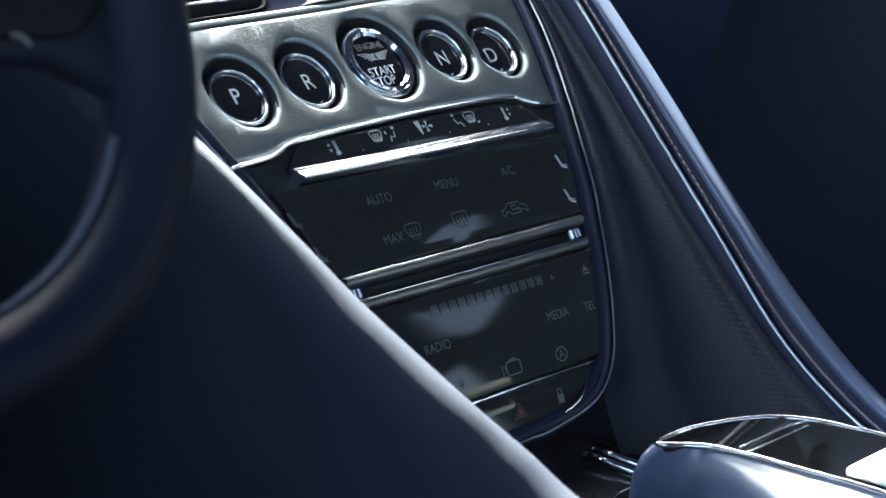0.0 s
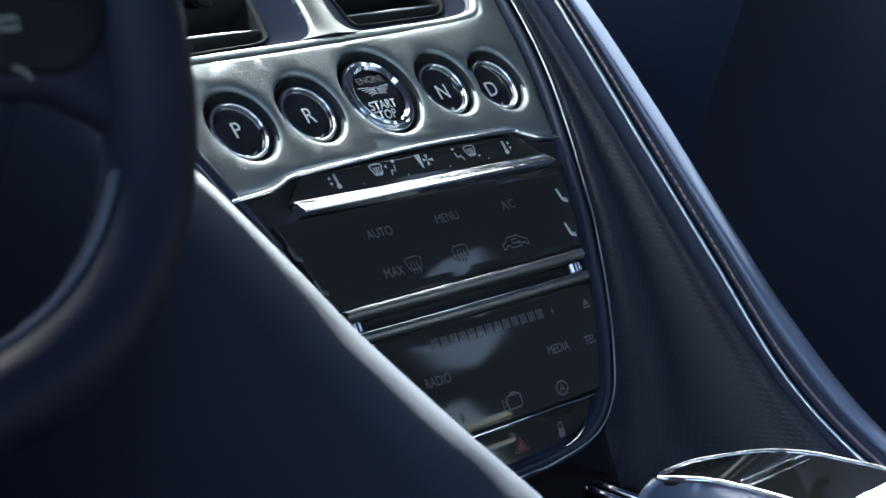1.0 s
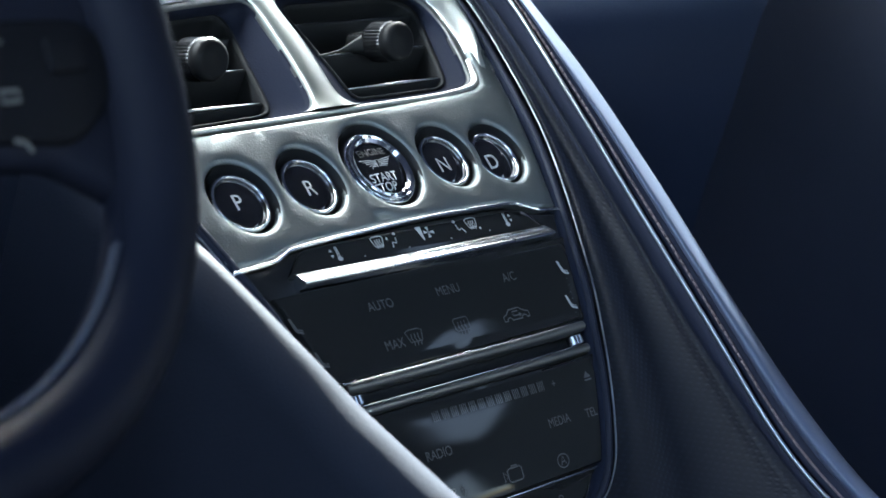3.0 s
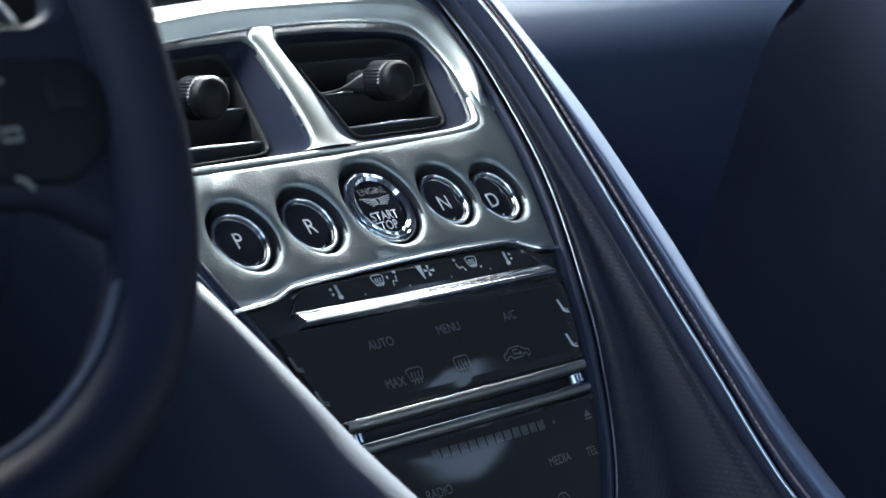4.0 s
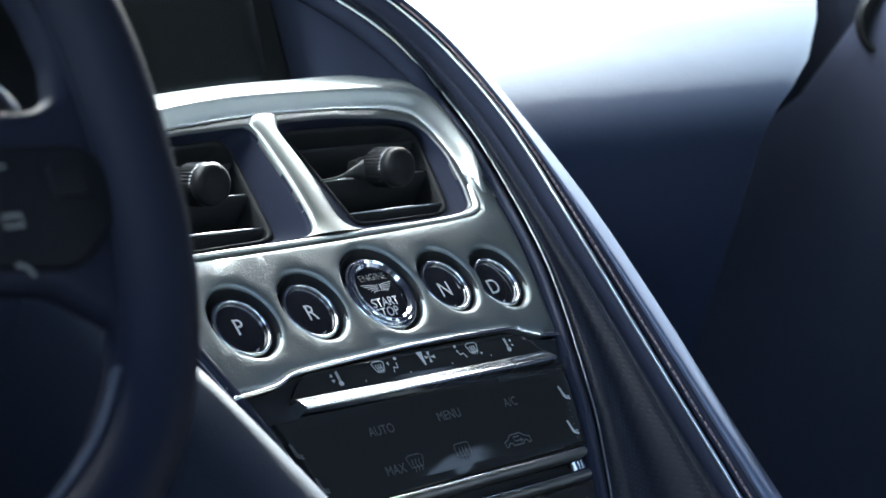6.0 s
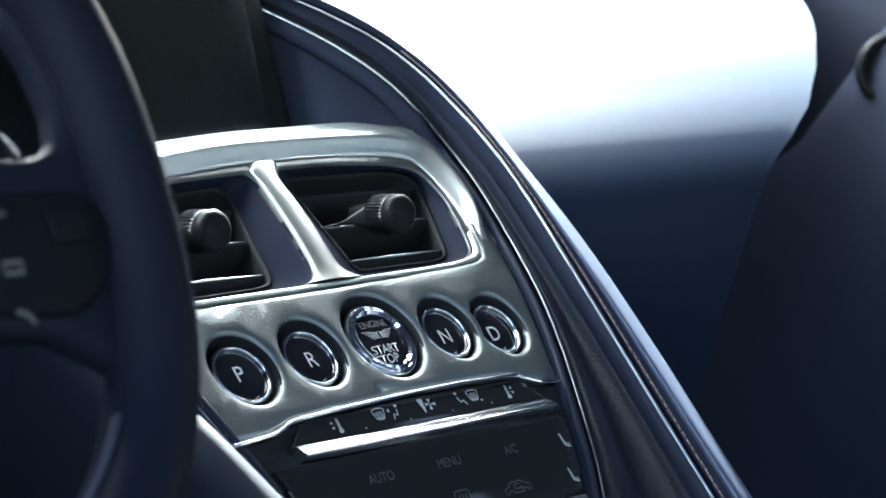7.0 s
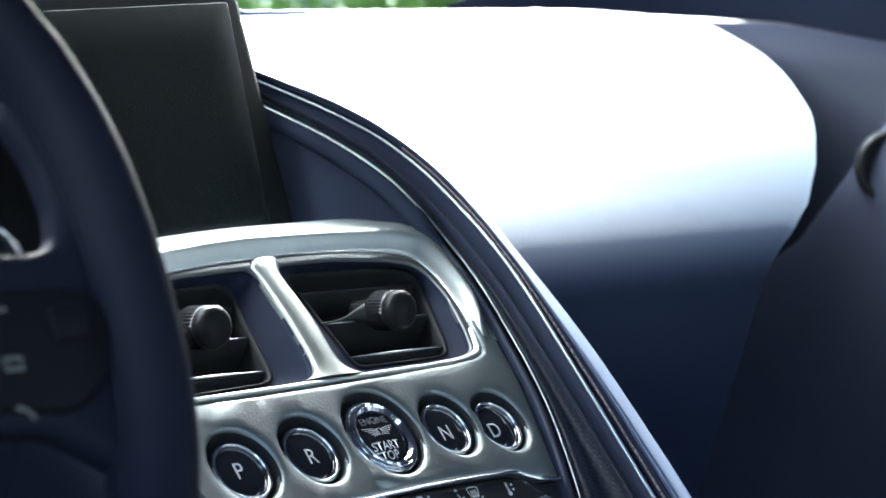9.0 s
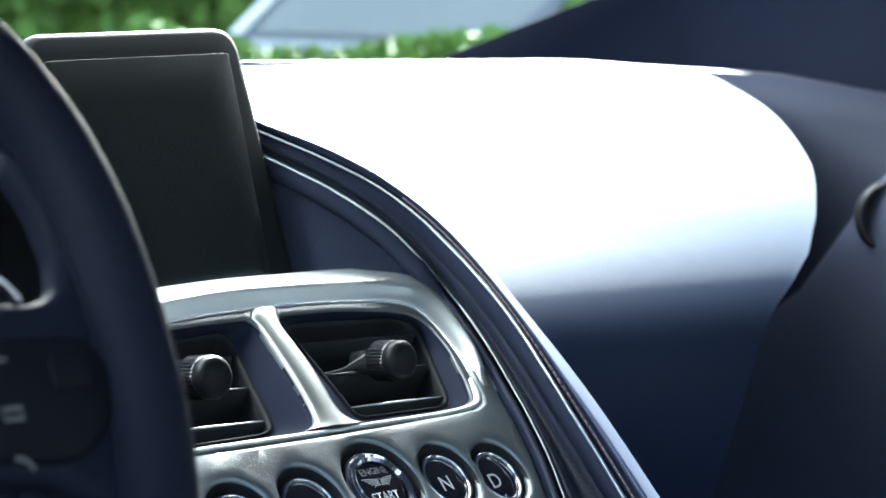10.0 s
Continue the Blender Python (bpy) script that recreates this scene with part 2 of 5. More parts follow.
def plate(outer, holes=(), h=0.0, depth=0.004, step=0.012, place=stk, bevel=0.0012):
    """A plate on the stack's face with rounded edges and openings through it."""
    from mathutils.geometry import delaunay_2d_cdt
    loops = [[Vector((p[0], p[1])) for p in outer]] + [[Vector((p[0], p[1])) for p in q] for q in holes]

    def shrink(loop, d):
        out = []
        m = len(loop)
        area = sum(loop[i - 1].x * loop[i].y - loop[i].x * loop[i - 1].y for i in range(m))
        sg = 1 if area > 0 else -1
        for i in range(m):
            e = (loop[(i + 1) % m] - loop[i - 1])
            e = e.normalized() if e.length > 1e-9 else Vector((1, 0))
            out.append(loop[i] + Vector((-e.y, e.x)) * (d * sg))
        return out
    inner = [shrink(loops[0], bevel)] + [shrink(q, -bevel) for q in loops[1:]]
    verts, edges = [], []
    spans = []
    for q in inner:
        b = len(verts)
        verts += q
        edges += [(b + i, b + (i + 1) % len(q)) for i in range(len(q))]
        spans.append((b, len(q)))
    xs, ys = [p.x for p in loops[0]], [p.y for p in loops[0]]
    gx, gy = min(xs) + step / 2, min(ys) + step / 2
    while gx < max(xs):
        y = gy
        while y < max(ys):
            p = Vector((gx, y))
            if inside(p, inner[0]) and not any(inside(p, q) for q in inner[1:]) and min((p - v).length for v in verts[:sum(len(q) for q in inner)]) > step * 0.35:
                verts.append(p)
            y += step
        gx += step
    v2, e2, f2, *_ = delaunay_2d_cdt(verts, edges, [], 0, 1e-7)
    bm = bmesh.new()
    vs = [bm.verts.new(place(p[0], p[1], h)) for p in v2]
    for f in f2:
        c = sum((v2[i] for i in f), Vector((0, 0))) / len(f)
        if inside(c, inner[0]) and not any(inside(c, q) for q in inner[1:]):
            bm.faces.new([vs[i] for i in f])
    near = {}
    for q, o in zip(inner, loops):
        top = []
        for p in q:
            i = min(range(len(v2)), key=lambda k: (v2[k] - p).length_squared)
            top.append(vs[i])
        mids = [bm.verts.new(place(*(p.lerp(r, 0.7)), h - bevel * 0.3)) for p, r in zip(q, o)]
        low = [bm.verts.new(place(p[0], p[1], h - bevel)) for p in o]
        bot = [bm.verts.new(place(p[0], p[1], h - max(depth, bevel * 1.5))) for p in o]
        for A, Bq in ((top, mids), (mids, low), (low, bot)):
            for i in range(len(A)):
                j = (i + 1) % len(A)
                try:
                    bm.faces.new((A[i], A[j], Bq[j], Bq[i]))
                except ValueError:
                    pass
    for v in [v for v in bm.verts if not v.link_faces]:
        bm.verts.remove(v)
    return bm


def stroke(lines, width, origin, scale=0.001, h=0.0, turn=0.0, place=stk):
    """Line drawing in millimetres on the stack's face: thin raised bars; a closed line repeats its first point."""
    bm = bmesh.new()
    ca, sa = math.cos(turn), math.sin(turn)
    for ln in lines:
        pts = [Vector((p[0] * ca - p[1] * sa, p[0] * sa + p[1] * ca)) * scale + Vector(origin) for p in ln]
        closed = (pts[0] - pts[-1]).length < 1e-7
        if closed:
            pts = pts[:-1]
        m = len(pts)
        L, R = [], []
        for i in range(m):
            a = pts[i - 1] if (i or closed) else pts[i]
            b = pts[(i + 1) % m] if (i + 1 < m or closed) else pts[i]
            d = (b - a).normalized()
            nn = Vector((-d.y, d.x)) * (width * 0.5)
            L.append(bm.verts.new(place(*(pts[i] + nn), h)))
            R.append(bm.verts.new(place(*(pts[i] - nn), h)))
        for i in range(m if closed else m - 1):
            j = (i + 1) % m
            bm.faces.new((L[i], L[j], R[j], R[i]))
    return bm


def fill(polys, origin, scale=0.001, h=0.0, place=stk):
    """Filled flat shapes in millimetres."""
    bm = bmesh.new()
    for q in polys:
        bm.faces.new([bm.verts.new(place(p[0] * scale + origin[0], p[1] * scale + origin[1], h)) for p in q])
    return bm


def lettering(text, size, origin, h=0.0, place=stk, wide=1.0, bold=0.0):
    """Flat letters from the built-in font, centred on origin."""
    cu = bpy.data.curves.new("letters", "FONT")
    cu.body, cu.size, cu.align_x, cu.align_y = text, size, "CENTER", "CENTER"
    cu.offset = bold
    ob = bpy.data.objects.new("letters", cu)
    scene.collection.objects.link(ob)
    bpy.context.view_layer.update()
    me = bpy.data.meshes.new_from_object(ob.evaluated_get(bpy.context.evaluated_depsgraph_get()))
    bpy.data.objects.remove(ob)
    bm = bmesh.new()
    bm.from_mesh(me)
    bpy.data.meshes.remove(me)
    for v in bm.verts:
        v.co = place(v.co.x * wide + origin[0], v.co.y + origin[1], h)
    return bm


def arc(cx, cy, r, a0, a1, n=14):
    return [(cx + r * math.cos(radians(a0 + (a1 - a0) * i / n)), cy + r * math.sin(radians(a0 + (a1 - a0) * i / n))) for i in range(n + 1)]


# ---- centre stack ----
def half_width(s):
    return float(np.interp(s, (-0.2425, -0.2405, -0.2307, -0.207, -0.187, -0.1586, -0.1186, -0.0866, -0.070, -0.046, -0.0272, -0.0057, 0.0166, 0.0398, 0.067, 0.0778, 0.1037, 0.1313, 0.1575, 0.177, 0.19),
                           (0.028, 0.045, 0.066, 0.086, 0.0935, 0.1040, 0.1160, 0.1245, 0.1300, 0.1390, 0.1436, 0.1499, 0.1561, 0.1616, 0.1670, 0.1692, 0.1780, 0.1852, 0.1896, 0.1905, 0.1900)))


def rim_x(s):
    """Distance of the chrome outline from the middle of the stack."""
    return float(np.interp(s, (-0.21, -0.198, -0.181, -0.131, -0.105, -0.070, -0.0248, 0.0192, 0.0569, 0.0977, 0.1252, 0.165),
                           (0.0925, 0.1005, 0.1079, 0.1248, 0.1340, 0.1440, 0.1590, 0.1722, 0.1795, 0.1880, 0.1932, 0.1975)))


def region(s0, s1, inset=0.0, n=10):
    """Outline of the stack between two heights."""
    ss = [s0 + (s1 - s0) * i / n for i in range(n + 1)]
    return [(half_width(s) - inset, s) for s in ss] + [(-half_width(s) + inset, s) for s in ss[::-1]]


stack = thing("centre_console", "tall centre console with satin silver fascia and black glass panels", "console")

# carrier behind everything
bm = loft([[stk(half_width(s) * k / 6, s, -0.016) for k in range(-6, 7)] for s in np.linspace(-0.2425, 0.055, 26)])
part("carrier", bm, PLASTIC, stack)

# silver fascia with five button openings
BUTTONS = [("P", -0.1130, 0.0195), ("R", -0.0560, 0.0195), ("", 0.0072, 0.0262), ("N", 0.0672, 0.0192), ("D", 0.1160, 0.0190)]
LETTER_AT = {"P": (-0.1159, -0.0022), "R": (-0.0578, 0.0000), "N": (0.0630, 0.0012), "D": (0.1090, -0.0026)}
BUTTON_S = {"P": -0.0018, "R": 0.0022, "": 0.0066, "N": 0.0050, "D": 0.0012}


def circle(x, s, r, n=36):
    return [(x + r * math.cos(2 * math.pi * k / n), s + r * math.sin(2 * math.pi * k / n)) for k in range(n)]


TRIM = [(-0.1500, -0.0474), (-0.1210, -0.0452), (-0.1110, -0.0428), (-0.1010, -0.0392), (-0.0836, -0.0378), (-0.0598, -0.0367), (0.0, -0.0348), (0.0480, -0.0350), (0.0950, -0.0364), (0.1050, -0.0394), (0.1142, -0.0431), (0.1220, -0.0450), (0.1386, -0.0469)]
FASCIA_TOP = [(0.1720, 0.0860), (0.1548, 0.0860), (0.1512, 0.0750), (0.1475, 0.0640), (0.1430, 0.0568), (0.1329, 0.0532), (0.1074, 0.0512), (0.0788, 0.0503), (0.0452, 0.0490), (-0.0021, 0.0474), (-0.0744, 0.0455), (-0.1228, 0.0445)]
fascia_out = [(half_width(s), s) for s in np.linspace(-0.044, 0.080, 12)] + FASCIA_TOP + [(-half_width(s) - 0.012, s) for s in np.linspace(0.044, -0.044, 10)] + [(x, s + 0.001) for x, s in TRIM[1:-1]]
bm = plate(fascia_out, [circle(x + 0.0006, BUTTON_S[n] + 0.0016, r + 0.0044) for n, x, r in BUTTONS], h=0.0, depth=0.006, step=0.009, bevel=0.0036)
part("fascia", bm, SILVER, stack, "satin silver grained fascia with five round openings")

for name, x, r in BUTTONS:
    s = BUTTON_S[name]
    big = name == ""
    b = part("start_button" if big else "gear_button", lathe(x, s, [(r + 0.0050, -0.0016), (r + 0.0046, -0.003), (r + 0.0042, -0.007), (r + 0.0026, -0.0115), (r - 0.002, -0.0118)], 48), PLASTIC, stack,
             "large crystal engine start button" if big else "round glass gear button")
    part("bezel", lathe(x, s, [(r + 0.0004, -0.013), (r + 0.0004, -0.0055), (r - 0.0001, -0.0042), (r - 0.0010, -0.0036), (r - 0.0019, -0.0042), (r - 0.0023, -0.0055), (r - 0.0024, -0.008)], 48), CHROME if big else CHROME, b, "polished chrome ring")
    prof = [(max(1e-4, (r - 0.0022) * math.cos(a)), -0.0068 + (0.0045 if big else 0.003) * math.sin(a)) for a in np.linspace(0, math.pi / 2, 9)]
    part("lens", lathe(x, s, prof, 48), LENS, b, "smoked crystal dome")

    def dome(px, ps, h, x=x, s=s, r=r, big=big):
        o, u, w, n = frame_at(x, s)
        q = min(1.0, math.hypot(px - x, ps - s) / (r - 0.0022))
        return o + u * (px - x) + w * (ps - s) + n * (-0.0068 + (0.0045 if big else 0.003) * math.sqrt(max(0, 1 - q * q)) + h)
    if big:
        part("lettering", lettering("ENGINE", 0.0072, (x - 0.0012, s + 0.0108), 0.0003, dome, 0.92), PRINT_DIM, b, "grey word ENGINE")
        part("lettering", lettering("START", 0.0086, (x - 0.0030, s - 0.0078), 0.0003, dome, 0.9, 0.0001), PRINT, b, "white word START")
        part("lettering", lettering("STOP", 0.0086, (x - 0.0050, s - 0.0146), 0.0003, dome, 0.9, 0.0001), PRINT, b, "white word STOP")
        feathers = [[(sg * 1.5, 2.0 - 0.8 * k), (sg * 5.0, 2.9 - 1.05 * k), (sg * (11.5 - 1.5 * k), 3.7 - 1.5 * k)] for sg in (-1, 1) for k in range(5)]
        feathers += [[(-1.2, 2.6), (1.2, 2.6), (1.0, -1.4), (-1.0, -1.4), (-1.2, 2.6)]]
        part("badge", stroke(feathers, 0.0004, (x - 0.0016, s + 0.0020), 0.00115, 0.0003, place=dome), PRINT, b, "white emblem of spread bars", smooth=False)
        part("crystal_rim", lathe(x, s, [(r - 0.0022, -0.0055), (r - 0.0028, -0.0020), (r - 0.0046, -0.0032), (r - 0.0054, -0.0014), (r - 0.0072, -0.0034)], 40), CHROME, b, "faceted bright crystal rim", smooth=False)
    else:
        part("letter", lettering(name, 0.0150, LETTER_AT[name], 0.0003, dome, 0.92), PRINT, b, "white gear letter")

# chrome line under the fascia
path = spline([stk(x, s, 0.0012) for x, s in TRIM], 6)
part("trim_strip", tube(path, 0.0013, 8), CHROME, stack, "thin line: chrome at the fascia, lit leather edge at the sail")

# climate strip
strip_out = round_poly([(-0.1116, -0.0555), (0.1180, -0.0572), (0.1045, -0.0408), (-0.0935, -0.0392)], [0.004, 0.004, 0.008, 0.008], 4)
surround = [(half_width(s), s) for s in (-0.078, -0.07, -0.06, -0.05)] + [(x, s - 0.0006) for x, s in TRIM[::-1]] + [(-half_width(s), s) for s in (-0.05, -0.06, -0.07, -0.078)]
part("strip_surround", plate(surround, h=-0.004, depth=0.01, step=0.012), PLASTIC, stack)
climate = part("climate_strip", plate(strip_out, h=0.0005, depth=0.008, step=0.01), GLOSS, stack, "gloss black climate control strip")
ICONS = {
    "temp": ([[(0, -4.5), (0, 4)], [(0.9, -4.5), (0.9, 4)]], [arc(0.4, -4, 1.6, 0, 360, 8)[:-1], [(-4.5, 1), (-2.5, 1), (-3.5, 3)], [(-4.5, -1), (-2.5, -1), (-3.5, -3)]]),
    "defrost_feet": ([[(-8, 3), (-6, 4), (-2, 4), (0, 3), (-1.4, -2.5), (-6.6, -2.5), (-8, 3)], [(-5.5, -3.8), (-5.1, -1.5), (-5.7, 0.4), (-5.3, 2)], [(-4, -3.8), (-3.6, -1.5), (-4.2, 0.4), (-3.8, 2)], [(-2.5, -3.8), (-2.1, -1.5), (-2.7, 0.4), (-2.3, 2)], [(8, 1.2), (7.4, -2.6), (5, -1.6), (4.2, -5)]], [arc(8.2, 3.6, 1.1, 0, 360, 8)[:-1], [(1.4, 1.2), (2.9, 2.6), (2.9, -0.2)]]),
    "fan": ([], [[(-5.4, 4.6), (-1.6, 4.6), (-2.4, -4.8), (-3.2, -4.8)], [(2, 0), (1.2, 3.6), (3.4, 3.6)], [(2, 0), (5.8, 0.8), (5.8, -1.6)], [(2, 0), (2.8, -3.6), (0.6, -3.6)], [(2, 0), (-1, -0.8), (-1, 1.6)]]),
    "feet_defrost": ([[(0, 3), (2, 4), (6, 4), (8, 3), (6.6, -2.5), (1.4, -2.5), (0, 3)], [(2.5, -3.8), (2.9, -1.5), (2.3, 0.4), (2.7, 2)], [(4, -3.8), (4.4, -1.5), (3.8, 0.4), (4.2, 2)], [(5.5, -3.8), (5.9, -1.5), (5.3, 0.4), (5.7, 2)], [(-7.6, 1.2), (-6.4, -2.6), (-4, -1.6), (-2.6, -5)]], [arc(-7.6, 3.6, 1.1, 0, 360, 8)[:-1], [(7.6, -3.4), (9.4, -3.4), (8.5, -5.2)]]),
    "temp_r": ([[(0, -4.5), (0, 4)], [(0.9, -4.5), (0.9, 4)]], [arc(0.4, -4, 1.6, 0, 360, 8)[:-1], [(3, 1), (5, 1), (4, 3)], [(3, -1), (5, -1), (4, -3)]]),
}


def icon(key, at, mat, parent, h=0.0012, width=0.0008, scale=0.001, label=""):
    lines, polys = ([[(p[0] * 1.28, p[1]) for p in q] for q in group] for group in ICONS[key])
    bm = stroke(lines, width, at, scale, h) if lines else bmesh.new()
    if polys:
        b2 = fill(polys, at, scale, h + 0.0001)
        me = bpy.data.meshes.new("tmp")
        b2.to_mesh(me)
        b2.free()
        bm.from_mesh(me)
        bpy.data.meshes.remove(me)
    return part("symbol", bm, mat, parent, label, smooth=False)


for key, at in (("temp", (-0.0700, -0.0462)), ("defrost_feet", (-0.0296, -0.0448)), ("fan", (0.0072, -0.0445)), ("feet_defrost", (0.0452, -0.0446)), ("temp_r", (0.0822, -0.0460))):
    icon(key, at, PRINT, climate, label="white climate symbol")
for x in (-0.0500, -0.0115, 0.0265, 0.0635):
    part("indicator_dot", fill([arc(0, 0, 0.5, 0, 360, 8)[:-1]], (x, -0.0515), 0.001, 0.0012), PRINT, climate, smooth=False)

# chrome rocker keys under the strip
ROCKERS = (-0.1085, -0.0371, 0.0012, 0.0388, 0.0748, 0.1165)
for i in range(5):
    a, b = ROCKERS[i] + 0.0005, ROCKERS[i + 1] - 0.0005
    rows = []
    for k in range(9):
        x = a + (b - a) * k / 8
        c = -0.0552 - 0.0015 * (x / 0.11 * 0.5 + 0.5)
        rows.append([stk(x, c + ds, h) for ds, h in ((0.0020, -0.001), (0.0014, 0.0004), (0.0009, 0.0010), (0.0002, 0.0016), (-0.0058, 0.0063), (-0.0065, 0.0067), (-0.0072, 0.0065), (-0.0080, 0.0052), (-0.0088, -0.006))])
    bm = loft(rows)
    for end in ([rows[0]] if i == 0 else []) + ([rows[-1]] if i == 4 else []):
        bm.faces.new([bm.verts.new(p) for p in end])
    part("rocker_key", bm, CHROME, stack, "polished chrome rocker key")

# upper black glass panel
g1 = region(-0.1215, -0.0655, 0.002, 8)
upper = part("touch_panel", plate(g1, h=0.0, depth=0.008, step=0.014), GLOSS, stack, "gloss black touch panel with grey printed climate labels")
for txt, at in (("AUTO", (-0.0560, -0.0828)), ("MENU", (0.0026, -0.0828)), ("A/C", (0.0600, -0.0838)), ("MAX", (-0.0585, -0.1075))):
    part("lettering", lettering(txt, 0.0083, at, 0.0006, wide=0.92), PRINT_DIM, upper, "grey word " + txt)
ICONS["windscreen"] = ([[(-5.5, 4), (-3, 5.2), (3, 5.2), (5.5, 4), (3.8, -2.4), (-3.8, -2.4), (-5.5, 4)]] + [[(x, -5), (x + 0.5, -2.6), (x - 0.4, -0.4), (x + 0.1, 2.6)] for x in (-2.2, 0, 2.2)], [])
ICONS["rear"] = ([[(-5, 4), (-4, 5), (4, 5), (5, 4), (5, -2), (4, -3), (-4, -3), (-5, -2), (-5, 4)]] + [[(x, -5.4), (x + 0.5, -2.6), (x - 0.4, -0.4), (x + 0.1, 2.8)] for x in (-2.2, 0, 2.2)], [])
ICONS["car"] = ([[(-9, -3), (-9, 0), (-6.5, 1), (-4, 3.6), (3, 3.8), (6.4, 1.2), (9, 0.5), (9, -2.8), (7.4, -3)] + arc(5.4, -3, 1.8, 0, 180, 6) + [(3, -3), (-3, -3)] + arc(-5.2, -3, 1.8, 0, 180, 6) + [(-7.4, -3), (-9, -3)], [(-2, -0.4), (-2, 2), (2, 2)], [(-1.6, -0.6), (2.6, -0.6)]], [[(2, 0.8), (2, -2), (4, -0.6)]])
ICONS["seat_heat"] = ([[(-2.6, 6), (-1.4, -3), (0.4, -4.4)], [(-1.4, 5), (0, -2), (3.6, -3.2)]], [[(-3, 6.2), (-1.6, 6.2), (0.6, -3), (-1.2, -3)], [(-0.6, -2.6), (3.4, -4.4), (3.4, -6), (-0.8, -4.4)]])
icon("windscreen", (-0.0405, -0.1062), PRINT_DIM, upper, 0.0006, 0.0007, label="grey windscreen symbol")
icon("rear", (0.0010, -0.1060), PRINT_DIM, upper, 0.0006, 0.0007, label="grey rear window symbol")
icon("car", (0.0508, -0.1076), PRINT_DIM, upper, 0.0006, 0.0008, 0.00105, "grey car outline symbol")
for at in ((0.1130, -0.0862), (0.1062, -0.1092), (-0.1245, -0.0845), (-0.1168, -0.1065)):
    icon("seat_heat", at, PRINT if at[0] > 0 else PRINT_DIM, upper, 0.0006, 0.0007, 0.00085, "grey seat symbol")
for k in range(6):
    part("indicator_dot", fill([arc(0, 0, 0.4, 0, 360, 6)[:-1]], (0.1125 - 0.0012 * k, -0.0935 - 0.0045 * k), 0.001, 0.0006), PRINT_DIM, upper, smooth=False)

# disc slot between two satin bars
slot = part("disc_slot", plate(region(-0.1385, -0.1285, 0.004, 4), h=-0.010, depth=0.004, step=0.01), VENT_BLACK, stack, "narrow dark disc slot")
for s0, w in ((-0.1254, 0.0030), (-0.1396, 0.0030)):
    rows = []
    for k in range(-12, 13):
        x = (half_width(s0) - 0.006) * k / 12
        rows.append([stk(x, s0 + w * ds, h) for ds, h in ((1.1, -0.006), (1.0, 0.0005), (0.6, 0.0022), (0, 0.0028), (-0.6, 0.0020), (-1.0, 0.0002), (-1.1, -0.008))])
    part("slot_bar", loft(rows), SATIN, slot, "satin dark metal bar")
for s0 in (-0.1225, -0.1368):
    part("slot_line", tube([stk((half_width(s0) - 0.006) * k / 12, s0, 0.0008) for k in range(-12, 13)], 0.0004, 6), CHROME, slot, "fine chrome line")
for x in (-0.1010, 0.1010):
    b = bmesh.new()
    for dx in (-0.0032, 0, 0.0032):
        rows = [[stk(x + dx + a, s, h) for a, h in ((-0.0011, -0.008), (-0.0008, -0.001), (0.0008, -0.001), (0.0011, -0.008))] for s in (-0.1352, -0.1300)]
        loft(rows, bm=b)
    part("slot_end", b, DARK_CHROME, slot, "small ribbed chrome stop")

# lower black glass panel
g2 = region(-0.2095, -0.1438, 0.002, 10)
lower = part("touch_panel", plate(g2, h=0.0, depth=0.008, step=0.014), GLOSS, stack, "gloss black touch panel with grey printed media labels")
for txt, at in (("RADIO", (-0.0565, -0.1745)), ("MEDIA", (0.0529, -0.1775)), ("TEL", (0.0850, -0.1788)), ("+", (0.0593, -0.1553)), ("P", (-0.0540, -0.1985))):
    part("lettering", lettering(txt, 0.0080, at, 0.0006, wide=0.9), PRINT_DIM, lower, "grey print " + txt)
for k in range(13):
    x = -0.0490 + 0.0957 * k / 12
    part("level_bar", stroke([[(dx, -3.0), (dx, 3.0)] for dx in (-2.4, -0.8, 0.8, 2.4)], 0.00075, (x, -0.1535 - 0.0008 * k / 12), 0.001, 0.0006), PRINT_DIM, lower, smooth=False)
ICONS["camera"] = ([[(-4, 3), (-2.6, 4), (5, 4), (6, 3), (6, -3), (5, -4), (-2.6, -4), (-4, -3), (-4, 3)], [(-4.2, 0), (-7, 3), (-7, -3), (-4.2, 0)], [(-1, 4), (-0.6, 5.2), (3, 5.2), (3.4, 4)]], [])
ICONS["auto_stop"] = ([arc(0, 0, 4.6, 0, 360, 20), [(-2, -2.6), (0, 3), (2, -2.6)], [(-1.2, -0.6), (1.2, -0.6)]], [])
ICONS["eject"] = ([], [[(-3, -0.6), (3, -0.6), (0, 4)], [(-3, -1.6), (3, -1.6), (3, -2.8), (-3, -2.8)]])
ICONS["waves"] = ([arc(-1, 0, 2.0, -50, 50, 5), arc(-1, 0, 3.6, -50, 50, 5)], [])
icon("camera", (-0.0010, -0.1990), PRINT_DIM, lower, 0.0006, 0.0009, label="grey camera symbol")
icon("auto_stop", (0.0455, -0.2008), PRINT_DIM, lower, 0.0006, 0.0008, 0.0009, "grey letter in a ring")
icon("eject", (0.0925, -0.1568), PRINT_DIM, lower, 0.0006, 0.0008, 0.0009, "grey eject symbol")
icon("waves", (-0.0478, -0.1985), PRINT_DIM, lower, 0.0006, 0.0008, label="grey parking sensor symbol")

